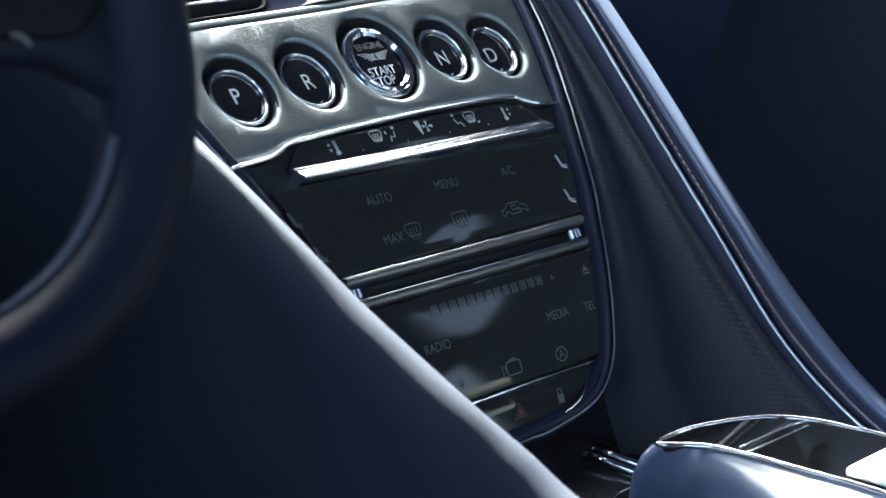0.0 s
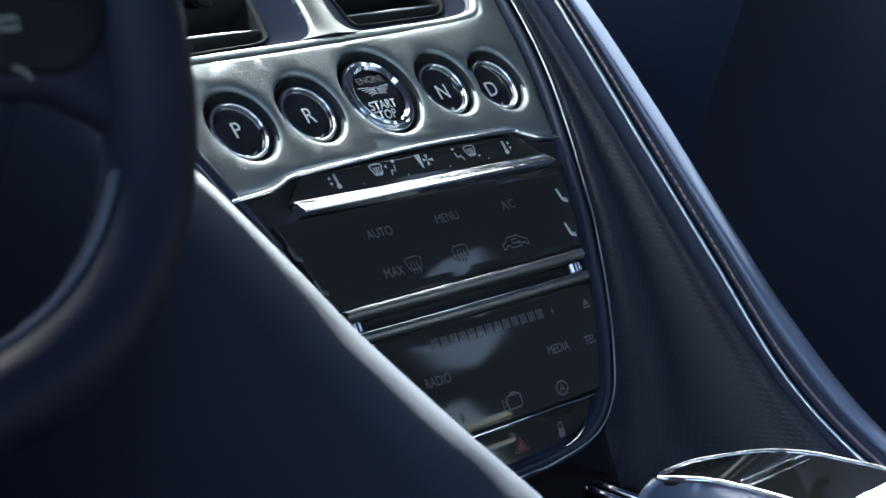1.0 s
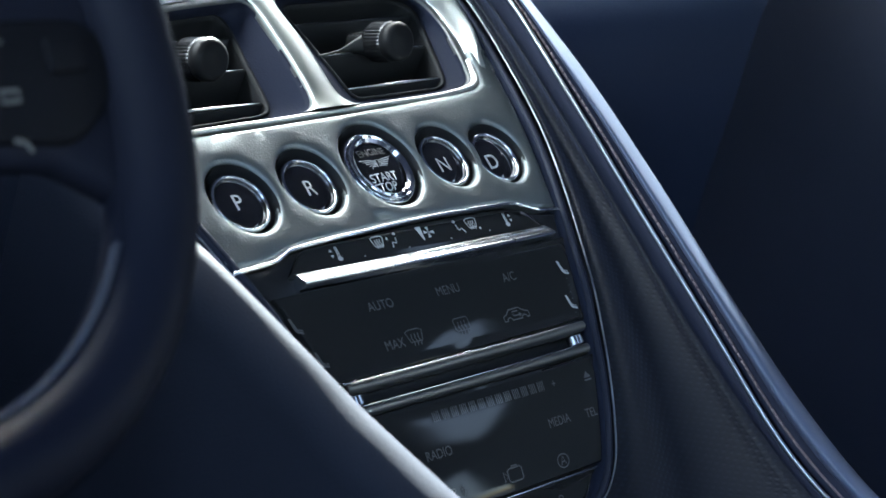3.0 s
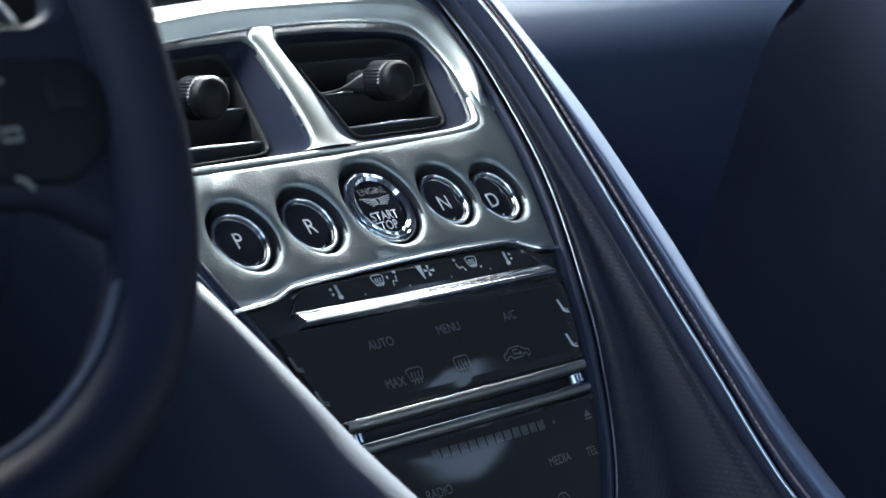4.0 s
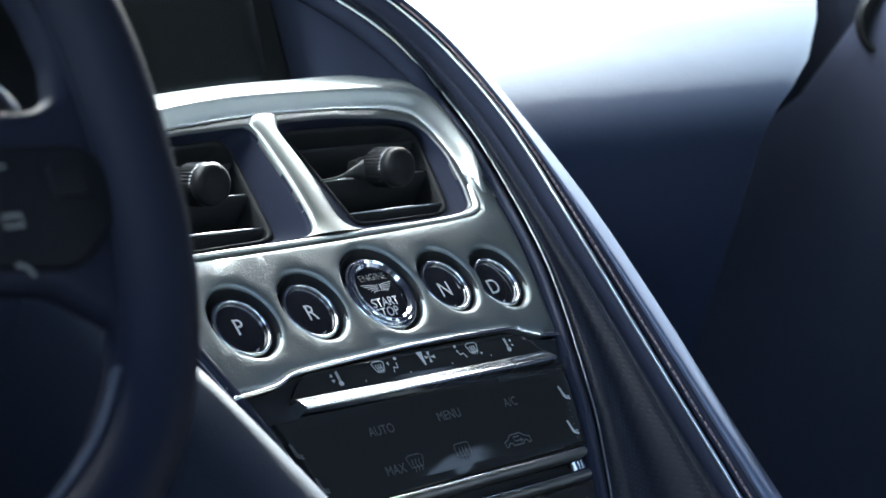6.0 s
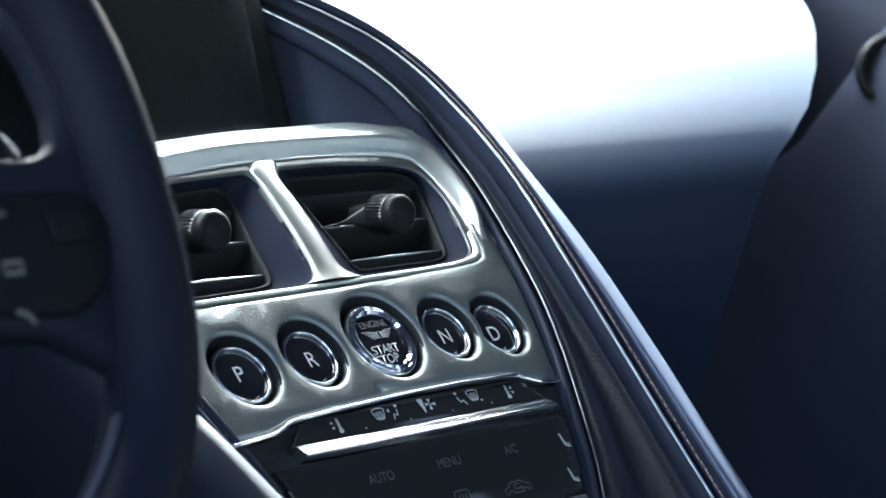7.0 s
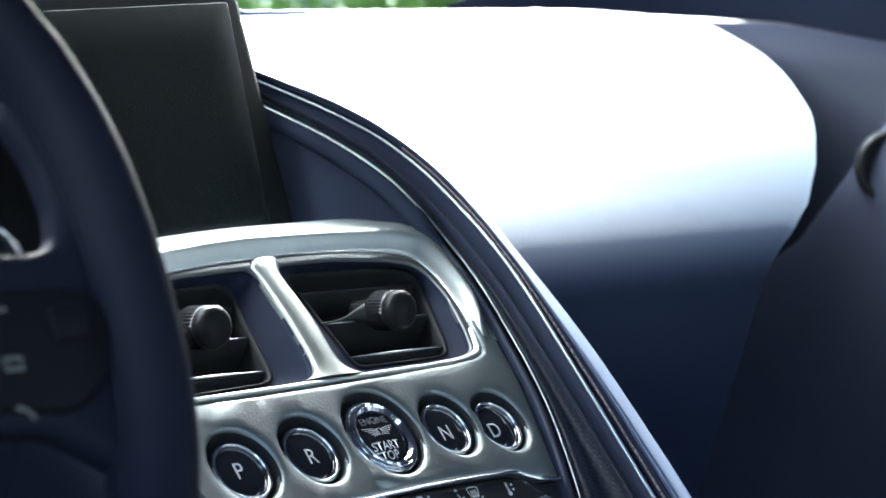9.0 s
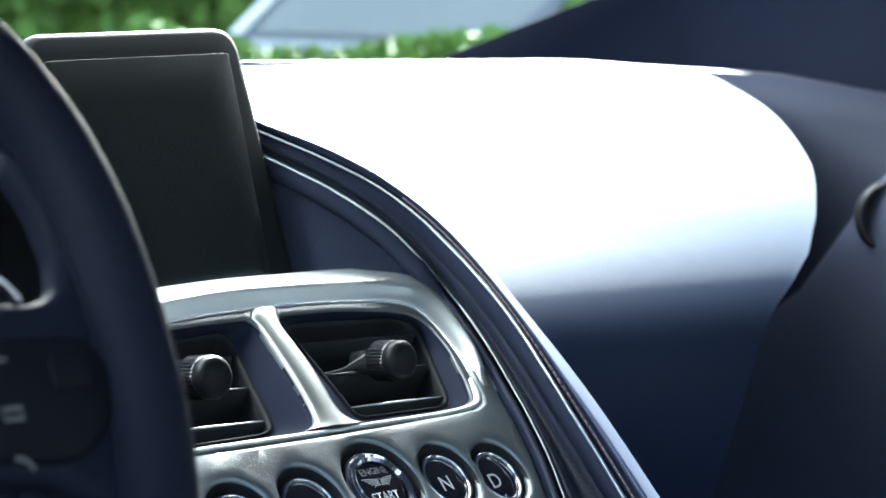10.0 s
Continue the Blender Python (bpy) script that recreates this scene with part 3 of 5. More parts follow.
# bottom tray with hazard key
tray = part("switch_tray", plate(region(-0.2405, -0.2125, 0.004, 10), h=-0.004, depth=0.006, step=0.012), GLOSS, stack, "gloss black lower switch panel")
part("tray_lip", tube([stk((half_width(-0.211) - 0.008) * k / 14, -0.2108 - 0.0005 * (k / 14) ** 2, 0.0004) for k in range(-14, 15)], 0.0008, 6), CHROME, stack, "fine chrome line")
ICONS["lock"] = ([[(-1.5, 0.5), (-1.5, 2.6)] + arc(0, 2.6, 1.5, 180, 0, 6) + [(1.5, 0.5)]], [[(-2.2, 0.6), (2.2, 0.6), (2.2, -5), (-2.2, -5)]])
ICONS["hazard"] = ([[(-5, -4), (5, -4), (0, 4.4), (-5, -4)]], [[(-3.2, -3), (3.2, -3), (0, 2.4)]])
icon("lock", (0.0390, -0.2245), PRINT_DIM, tray, -0.0032, 0.0008, label="grey padlock symbol")
icon("hazard", (0.0, -0.2250), RED, tray, -0.0032, 0.0012, label="red warning triangle")
for sg in (-1, 1):
    part("tray_blade", tube(spline([stk(sg * 0.030, -0.2362, -0.002), stk(sg * 0.045, -0.2330, -0.001), stk(sg * 0.056, -0.2275, 0.0), stk(sg * 0.0625, -0.2190, 0.0012)], 6), lambda t: 0.0003 + 0.0016 * math.sin(math.pi * min(1, t * 1.1)), 6), DARK_CHROME, tray, "small curved metal blade")
part("tray_line", tube([stk(0.034 * k / 8, -0.2375 + 0.0012 * (k / 8) ** 2, -0.0026) for k in range(-8, 9)], 0.0006, 6), DARK_CHROME, tray)

# outline round the whole stack: a navy channel and a fine chrome line
def edge_path(off, low, arch, h):
    """Right half of an outline, from the arch on top to the middle of the bottom; off: how far inside the chrome line."""
    e = [(rim_x(s) - off * (1.0 if s > -0.15 else 0.85), s) for s in np.linspace(0.165, -0.205, 27)]
    e += [(0.0835 + low, -0.2160), (0.0715 + low, -0.2258), (0.0590 + low, -0.2330 - low * 0.2), (0.042 + low * 0.7, -0.2375 - low * 0.5), (0.020, -0.2380 - low * 0.5), (0.0, -0.2382 - low * 0.5)]
    pts = [stk(x, s, h) for x, s in e]
    pts = spline(arch, 8) + pts
    return spline(pts[::2] + [pts[-1]], 4)


def both_sides(p):
    return p + [Vector((-q.x, q.y, q.z)) for q in p[::-1]][1:]


ARCH = [(0.0723, 0.2599, 0.9631), (0.1082, 0.2179, 0.9402), (0.1373, 0.1837, 0.9197), (0.1624, 0.1535, 0.8954), (0.1822, 0.1328, 0.8690)]
ARCH_IN = [(0.0715, 0.262, 0.9575), (0.1065, 0.220, 0.9345), (0.1345, 0.186, 0.9137), (0.158, 0.155, 0.8895), (0.1770, 0.1330, 0.8640)]
outline = edge_path(0.0, 0.0075, ARCH, 0.001)
# One chrome line in two tones, the arch's light put into the colour.
for flip in (1, -1):
    line = [Vector((flip * q.x, q.y, q.z)) for q in outline]
    part("edge_trim", tube(line[:67], lambda t: 0.0017 - 0.0008 * t, 10), TRIM_LINE, stack, "chrome line over the arch, its light in a brighter tone")
    part("edge_trim", tube(line[66:], 0.0006, 10), EDGE_LINE, stack, "fine chrome outline in a dimmer, shaded tone")
part("edge_channel", tube(both_sides(edge_path(0.0076, 0.0010, ARCH_IN, -0.0005)), 0.0020, 10), LEATHER_DARK, stack, "navy edge bead")
part("edge_bed", tube(both_sides(edge_path(0.0060, 0.0025, ARCH_IN, -0.0060)), 0.0065, 10), LINING, stack)


def resample(path, n):
    d = [0.0]
    for a, b in zip(path, path[1:]):
        d.append(d[-1] + (b - a).length)
    out = []
    for k in range(n):
        t = d[-1] * k / (n - 1)
        i = max(j for j in range(len(d)) if d[j] <= t + 1e-9)
        i = min(i, len(path) - 2)
        out.append(path[i].lerp(path[i + 1], (t - d[i]) / max(1e-9, d[i + 1] - d[i])))
    return out


# ---- vents ----
VENT_R = [(0.0235, 0.1515), (0.0735, 0.1530), (0.1265, 0.1490), (0.1470, 0.1440), (0.1545, 0.1340), (0.1556, 0.1120), (0.1470, 0.0800), (0.1395, 0.0630), (0.1230, 0.0572), (0.1000, 0.0548), (0.0300, 0.0547), (0.0170, 0.0565), (0.0105, 0.0650), (0.0110, 0.0800), (0.0151, 0.1100), (0.0150, 0.1400)]
VENT_L = [(-0.0060, 0.1500), (-0.0027, 0.1380), (-0.0061, 0.1016), (-0.0094, 0.0732), (-0.0125, 0.0619), (-0.0193, 0.0560), (-0.0300, 0.0536), (-0.0732, 0.0528), (-0.1230, 0.0515), (-0.1400, 0.0600), (-0.1500, 0.0900), (-0.1520, 0.1200), (-0.1440, 0.1340), (-0.1250, 0.1390), (-0.0800, 0.1450), (-0.0350, 0.1482)]
vent_r = round_poly(VENT_R, [0.003, 0.006, 0.006, 0.005, 0.005, 0.006, 0.006, 0.006, 0.006, 0.006, 0.005, 0.005, 0.005, 0.005, 0.006, 0.004], 4)
vent_l = round_poly(VENT_L, [0.004, 0.005, 0.006, 0.005, 0.004, 0.004, 0.005, 0.006, 0.006, 0.008, 0.008, 0.006, 0.006, 0.006, 0.006, 0.006], 4)

# ring line round both vents, from the foot of one side over the top to the other
RING = [(0.1518, 0.0689), (0.1540, 0.0790), (0.1572, 0.0920), (0.1595, 0.1054), (0.1602, 0.1274), (0.1568, 0.1446), (0.1500, 0.1518), (0.1350, 0.1562), (0.0800, 0.1598), (0.0267, 0.1592), (-0.0254, 0.1557), (-0.0790, 0.1494), (-0.1300, 0.1400), (-0.1480, 0.1330), (-0.1555, 0.1200), (-0.1550, 0.0950), (-0.1480, 0.0700)]
CREASE = [(0.1555, 0.0700), (0.1580, 0.0790), (0.1640, 0.0900), (0.1700, 0.1097), (0.1722, 0.1320), (0.1702, 0.1495), (0.1631, 0.1610), (0.1438, 0.1668), (0.0881, 0.1696), (0.0340, 0.1689), (-0.0176, 0.1666), (-0.0737, 0.1594), (-0.1320, 0.1500), (-0.1560, 0.1430), (-0.1660, 0.1250), (-0.1650, 0.0960), (-0.1560, 0.0720)]
BROW = [(0.1655, 0.0650), (0.1690, 0.0778), (0.1745, 0.0930), (0.1796, 0.1087), (0.1857, 0.1363), (0.1906, 0.1605), (0.1911, 0.1800), (0.1845, 0.1892), (0.1041, 0.1892), (0.0481, 0.1872), (-0.0044, 0.1848), (-0.0666, 0.1786), (-0.1350, 0.1690), (-0.1640, 0.1600), (-0.1790, 0.1380), (-0.1790, 0.1000), (-0.1680, 0.0700)]
BROW[8:8] = [(0.1640, 0.1886)]
CREASE[8:8] = [(0.1250, 0.1690)]
RING[8:8] = [(0.1150, 0.1580)]
rg, cr, bo = (spline([(x, y, 0) for x, y in q], 6) for q in (RING, CREASE, BROW))
# The ring's dark reflection is put into a darker metal.
part("vent_frame", plate([(p.x, p.y) for p in rg] + [(-0.1300, 0.0490), (-0.0744, 0.0476), (-0.0021, 0.0492), (0.0452, 0.0505), (0.0788, 0.0518), (0.1074, 0.0528), (0.1329, 0.0552), (0.1425, 0.0590)], [vent_r, vent_l], h=-0.0035, depth=0.004, step=0.010, bevel=0.0016), SATIN, stack, "satin frame round two vents, dark reflection put into its colour")
part("ring_line", tube([stk(p.x, p.y, -0.0030) for p in rg[4:-4]], 0.0007, 8), TRIM_LINE, stack, "fine bright line round the vents")
# lip: bright rolled ledge below the vents, up into the corner
LIP = [(0.1505, 0.0790, 0.0012), (0.1478, 0.0700, 0.0022), (0.1440, 0.0625, 0.0030), (0.1370, 0.0580, 0.0028), (0.1200, 0.0550, 0.0026), (0.0900, 0.0535, 0.0024), (0.0452, 0.0528, 0.0024), (-0.0021, 0.0516, 0.0024), (-0.0400, 0.0505, 0.0024), (-0.0744, 0.0500, 0.0024), (-0.1300, 0.0488, 0.0024)]
lp = spline(LIP, 6)
rows = []
for i, p in enumerate(lp):
    d = (lp[min(i + 1, len(lp) - 1)] - lp[max(i - 1, 0)])
    d = Vector((d.x, d.y, 0)).normalized()
    n2 = Vector((d.y, -d.x, 0))
    r = p.z
    rows.append([stk(p.x + n2.x * a * r, p.y + n2.y * a * r, h) for a, h in ((-1.15, -0.012), (-1.1, -0.004), (-0.95, -0.0018), (-0.6, -0.0008), (0.0, -0.0012), (0.6, -0.0026), (1.0, -0.0046), (1.2, -0.0075))])
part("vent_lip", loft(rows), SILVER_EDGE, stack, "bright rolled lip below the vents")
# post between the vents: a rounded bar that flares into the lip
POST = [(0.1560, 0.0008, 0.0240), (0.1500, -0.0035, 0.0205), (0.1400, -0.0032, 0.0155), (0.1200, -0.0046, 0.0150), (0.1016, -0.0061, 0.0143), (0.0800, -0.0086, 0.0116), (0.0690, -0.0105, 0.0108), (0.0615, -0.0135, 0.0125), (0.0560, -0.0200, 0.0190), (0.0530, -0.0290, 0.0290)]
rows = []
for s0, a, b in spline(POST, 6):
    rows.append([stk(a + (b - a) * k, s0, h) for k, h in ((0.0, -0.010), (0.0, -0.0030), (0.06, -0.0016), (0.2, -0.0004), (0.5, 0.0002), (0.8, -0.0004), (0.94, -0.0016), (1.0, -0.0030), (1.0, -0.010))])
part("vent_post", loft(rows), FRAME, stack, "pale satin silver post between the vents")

# brow: a broad band that leans back over the vents and runs down both sides
rows = []
for i, (a, c, o) in enumerate(zip(rg, cr, bo)):
    e = min(i, len(rg) - 1 - i) / 16
    f = min(1.0, 0.04 + e)
    row = [stk(a.x, a.y, -0.010), stk(a.x, a.y, -0.0034)]
    for k, h in ((0.25, -0.0020), (0.6, 0.0010), (0.82, 0.0034)):
        m = a.lerp(c, k)
        row.append(stk(m.x, m.y, h * f - 0.0024 * (1 - f) * (1 - k)))
    for k, h, away in ((0.0, 0.0048, 0.0), (0.06, 0.0054, 0.0006), (0.16, 0.0050, 0.0030), (0.5, 0.0030, 0.0120), (0.85, 0.0010, 0.0215), (0.94, 0.0004, 0.0245), (0.98, 0.0, 0.0270), (1.0, -0.0004, 0.0300)):
        m = c.lerp(o, k)
        p = stk(m.x, m.y, h * f)
        row.append(p + (p - BESIDE).normalized() * (away * f))
    row.append(row[-1] + Vector((0, 0.004, -0.020)))
    rows.append(row)
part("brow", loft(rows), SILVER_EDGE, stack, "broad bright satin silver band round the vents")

INNER_R = [(0.0350, 0.1560), (0.1405, 0.1560), (0.1585, 0.1510), (0.1615, 0.1400), (0.1501, 0.1129), (0.1375, 0.0780), (0.1320, 0.0705), (0.1220, 0.0684), (0.0400, 0.0680)]
INNER_L = [(-0.0200, 0.1520), (-0.0177, 0.1411), (-0.0269, 0.1035), (-0.0314, 0.0773), (-0.0345, 0.0668), (-0.0443, 0.0637), (-0.1240, 0.0610), (-0.1420, 0.0850), (-0.1430, 0.1250), (-0.1200, 0.1440)]
inner_r = round_poly(INNER_R, [0.006, 0.008, 0.006, 0.006, 0.008, 0.006, 0.004, 0.005, 0.006], 5)
inner_l = round_poly(INNER_L, [0.003, 0.005, 0.006, 0.005, 0.004, 0.005, 0.008, 0.01, 0.008, 0.008], 5)
for sg in (1, -1):
    poly = vent_r if sg > 0 else vent_l
    core = inner_r if sg > 0 else inner_l
    SLATS = (0.0778, 0.1075, 0.1372) if sg > 0 else (0.0748, 0.1030, 0.1306)
    loop_a = resample([Vector((*p[:2], 0)) for p in poly] + [Vector((*poly[0][:2], 0))], 73)[:-1]
    loop_b = resample([Vector((*p[:2], 0)) for p in core] + [Vector((*core[0][:2], 0))], 73)[:-1]
    cc = Vector((sg * 0.085, 0.108, 0))

    def turn_key(p):
        return math.atan2((p.y - cc.y) * 1.6, p.x - cc.x)

    def by_angle(loop):
        """The loop seen from the vent's middle at even angles."""
        q = sorted((turn_key(p), p) for p in loop)
        ks = [k for k, _ in q]
        ks = [ks[-1] - 2 * math.pi] + ks + [ks[0] + 2 * math.pi]
        px = [q[-1][1].x] + [p.x for _, p in q] + [q[0][1].x]
        py = [q[-1][1].y] + [p.y for _, p in q] + [q[0][1].y]
        return [(float(np.interp(a, ks, px)), float(np.interp(a, ks, py))) for a in np.linspace(-math.pi, math.pi, 97)[:-1]]
    pa, pb = by_angle(loop_a), by_angle(loop_b)
    rows = [[stk(x, s, -0.0054) for x, s in pa], [stk(x, s, -0.0078) for x, s in pa]]
    rows += [[stk(xa + (xb - xa) * k, sa + (sb - sa) * k, h) for (xa, sa), (xb, sb) in zip(pa, pb)] for k, h in ((0.08, -0.0090), (0.5, -0.0135), (0.93, -0.0178), (1.0, -0.0180))]
    v = part("air_vent", loft(rows, close_u=True), NAVY, stack, "air vent with navy walls, dark slats and a knob")
    rows = [[stk(x, s, h) for x, s in pb] for h in (-0.0178, -0.0165)]
    for k, h in ((0.015, -0.0160), (0.04, -0.0166), (0.05, -0.020), (0.05, -0.055)):
        rows.append([stk(x + (cc.x - x) * k, s + (cc.y - s) * k, h) for x, s in pb])
    part("inner_frame", loft(rows, close_u=True), VENT_BLACK, v, "rounded dark inner frame")
    bm = bmesh.new()
    bm.faces.new([bm.verts.new(stk(x, s, -0.053)) for x, s in pb])
    part("vent_back", bm, VENT_BLACK, v, smooth=False)
    for n, s0 in enumerate(SLATS):
        rows = []
        x0 = 0.038 if sg > 0 else float(np.interp(s0, (0.07, 0.14), (0.0375, 0.0235)))
        x1 = float(np.interp(s0, (0.07, 0.113, 0.14), (0.1350, 0.1485, 0.1580))) - 0.004
        for k in range(13):
            x = sg * (x0 + (x1 - x0) * k / 12)
            rows.append([stk(x, s0 + ds, h) for ds, h in ((0.0010, -0.0195), (0.0014, -0.0182), (0.0, -0.0172), (-0.0014, -0.0185), (-0.0080, -0.046), (-0.0050, -0.048))])
        slat = part("slat", loft(rows, close_u=True), VENT_BLACK, v, "dark horizontal slat")
        # Glint along the edge as a bright bead, weaker on the upper slats.
        part("slat_glint", tube([stk(sg * (x0 + 0.002 + (x1 - x0 - 0.004) * k / 12), s0 + 0.0006, -0.0174) for k in range(13)], lambda t, n=n: (0.0002 + 0.0008 * math.sin(math.pi * t)) * (1.0, 0.8, 0.35)[n], 6), TRIM_LINE if n < 2 else DARK_CHROME, slat, "glint on the front edge, drawn as a chrome bead")
    # knob on the middle slat
    kx = sg * 0.082
    axis = Vector((0, -1, 0.1)).normalized()
    uu = Vector((1, 0, 0))
    ww = axis.cross(uu).normalized()
    base = stk(sg * 0.082, 0.0900, 0.010) - axis * 0.030

    def turned(profile, seg, knurl=0.0):
        rows = []
        for r, h in profile:
            rows.append([base + axis * h + uu * ((r + (knurl if k % 2 else 0)) * math.cos(2 * math.pi * k / seg)) + ww * ((r + (knurl if k % 2 else 0)) * math.sin(2 * math.pi * k / seg)) for k in range(seg)])
        return loft(rows, close_u=True)
    knob = part("knob", turned([(0.0122, 0.006), (0.0128, 0.008), (0.0128, 0.020), (0.0124, 0.0215)], 72, 0.0005), KNURL, v, "dark knurled vent knob", smooth=False)
    part("knob_cap", turned([(0.0124, 0.0212), (0.0131, 0.0225), (0.0131, 0.0275), (0.0120, 0.0300), (0.0090, 0.0316), (0.0001, 0.0322)], 40), KNOB_CAP, knob, "smooth dark knob cap")
    part("knob_neck", turned([(0.006, -0.014), (0.008, 0.0), (0.0105, 0.006), (0.0122, 0.0062)], 32), GLOSS, knob)
    stem = spline([stk(kx - 0.046, SLATS[1] + 0.0006, -0.0168), stk(kx - 0.034, SLATS[1] + 0.0012, -0.0162), stk(kx - 0.024, SLATS[1] + 0.0018, -0.0150), base.lerp(stk(kx - 0.024, SLATS[1] + 0.0018, -0.0150), 0.55) + axis * 0.002, base + axis * 0.006], 6)
    part("knob_stem", tube(stem, lambda t: 0.0008 + 0.0105 * max(0.0, (t - 0.45) / 0.55) ** 1.5, 14), GLOSS, knob, "dark tapering stem")

# ---- panel behind the brow, under the arch ----
rows = []
for k in range(-14, 15):
    x = 0.176 * k / 14
    ax, ay, az = zip(*((0.0, 0.290, 0.962), *ARCH_IN))
    yt = float(np.interp(abs(x), ax, ay)) + 0.006
    zt = float(np.interp(abs(x), ax, az)) + 0.002
    yb = float(np.interp(abs(x), (0.0, 0.100, 0.125, 0.176), (0.208, 0.205, 0.150, 0.130)))
    rows.append([Vector((x, yb + (yt - yb) * t, 0.835 + (zt - 0.835) * t)) for t in np.linspace(0, 1, 6)])
part("upper_panel", loft(rows), LINING, stack, "dark navy leather panel behind the vents")

# ---- leather sails on both sides of the stack ----
LINE2 = [(0.0710, 0.2611, 0.9770), (0.1078, 0.2183, 0.9567), (0.1378, 0.1832, 0.9385), (0.1649, 0.1532, 0.9177), (0.1868, 0.1181, 0.8853), (0.1926, 0.0632, 0.8378), (0.1880, -0.0038, 0.7701), (0.1872, -0.0610, 0.7062), (0.1847, -0.1234, 0.6390), (0.1823, -0.1812, 0.5771), (0.1834, -0.2315, 0.5391), (0.1881, -0.2839, 0.5100)]
ROLL = [(0.0756, 0.2670, 0.9880), (0.1125, 0.2245, 0.9685), (0.1462, 0.1888, 0.9515), (0.1758, 0.1592, 0.9295), (0.2020, 0.1248, 0.8965), (0.2084, 0.0733, 0.8500), (0.2100, 0.0078, 0.7915), (0.2101, -0.0577, 0.7240), (0.2058, -0.1208, 0.6594), (0.2026, -0.1781, 0.6027), (0.2001, -0.2342, 0.5575), (0.1990, -0.2964, 0.5220)]
RIDGE = [(0.0690, 0.2600, 0.9715), (0.1040, 0.2180, 0.9500), (0.1330, 0.1835, 0.9300), (0.1590, 0.1545, 0.9075), (0.1795, 0.1220, 0.8765), (0.1858, 0.0705, 0.8310), (0.1816, 0.0031, 0.7636), (0.1808, -0.0551, 0.6998), (0.1785, -0.1164, 0.6334), (0.1785, -0.1780, 0.5720), (0.1790, -0.2275, 0.5345), (0.1800, -0.2780, 0.5040)]
right_sail = thing("console_sail", "navy leather sail with stitched seam, lit leather edge and woven inner face", "trim panel", group="sails beside the centre console")
l2, rl, rg2 = (spline(q, 8) for q in (LINE2, ROLL, RIDGE))
# The roll's shade is put into colour: darker leather beside, lighter on the crown.
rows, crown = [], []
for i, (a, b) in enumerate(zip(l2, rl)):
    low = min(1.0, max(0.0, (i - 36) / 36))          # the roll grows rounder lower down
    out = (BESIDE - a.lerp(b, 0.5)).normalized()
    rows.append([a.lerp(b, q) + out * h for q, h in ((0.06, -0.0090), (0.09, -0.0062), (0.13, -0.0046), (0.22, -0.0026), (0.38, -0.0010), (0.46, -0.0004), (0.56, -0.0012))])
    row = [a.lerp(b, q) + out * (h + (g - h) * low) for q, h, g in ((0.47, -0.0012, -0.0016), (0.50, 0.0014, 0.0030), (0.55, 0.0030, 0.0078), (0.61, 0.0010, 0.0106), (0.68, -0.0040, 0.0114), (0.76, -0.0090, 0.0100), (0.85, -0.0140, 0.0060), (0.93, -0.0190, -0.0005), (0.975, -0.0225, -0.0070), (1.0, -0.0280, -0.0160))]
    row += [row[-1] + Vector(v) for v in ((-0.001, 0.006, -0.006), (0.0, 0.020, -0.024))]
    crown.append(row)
part("shaded_seam_band", loft(rows), NAVY, right_sail, "stitched side of the leather roll, shade in its darker navy")
part("piping", loft(crown), LEATHER, right_sail, "lit top of the navy leather roll, in lighter leather")
# Highlight on the leather's lit edge, built as a chrome tube.
part("leather_edge_highlight", tube(l2, lambda t: 0.0008 + 0.0006 * min(1.0, max(0.0, (t - 0.25) / 0.2)), 8), TRIM_LINE, right_sail, "thin line: chrome at the fascia, lit leather edge at the sail")
for i in range(26, len(l2) - 1):
    for f in (0.0, 0.5):
        a, b = l2[i].lerp(l2[i + 1], f), rl[i].lerp(rl[i + 1], f)
        d = (l2[i + 1] - l2[i]).normalized()
        out = (BESIDE - a).normalized()
        c = a.lerp(b, 0.27) + out * -0.0012
        part("stitch", tube([c - d * 0.0022, c - d * 0.0012 + out * 0.0008, c + d * 0.0012 + out * 0.0008, c + d * 0.0022], 0.0009, 5), THREAD, right_sail)
# dark recess between the ridge of the woven face and the lit leather edge
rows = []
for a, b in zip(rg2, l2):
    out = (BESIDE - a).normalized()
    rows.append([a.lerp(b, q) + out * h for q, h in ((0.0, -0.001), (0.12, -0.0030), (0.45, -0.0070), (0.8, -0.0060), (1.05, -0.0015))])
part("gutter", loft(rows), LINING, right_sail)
# woven inner face from the stack's outline to the ridge, rolled over at the ridge
oe = edge_path(-0.0030, 0.0105, ARCH, -0.002)
inner = [p for p in oe if p.x > 0.075]
inner += [Vector((0.068, -0.150, 0.505)), Vector((0.064, -0.190, 0.475))]
A = resample(inner, 60)
Bc = resample(rg2, 60)
rows = []
for i, (a, b) in enumerate(zip(A, Bc)):
    t = i / 59
    out = (BESIDE - a.lerp(b, 0.5)).normalized()
    deep = 0.003 + 0.016 * t
    row = []
    for q in np.linspace(0, 1, 25):
        swell = 0.018 * t * math.exp(-((q - 0.22) / 0.13) ** 2)
        ridge = 0.0050 * min(1, t * 4) * math.exp(-((q - 0.94) / 0.05) ** 2)
        row.append(a.lerp(b, q) + out * (swell + ridge - deep * math.sin(math.pi * q)))
    rows.append(row)
part("woven_face", loft(rows, uv=True), CLOTH, right_sail, "dark navy woven cloth face")
# outer face towards the passenger footwell
rows = []
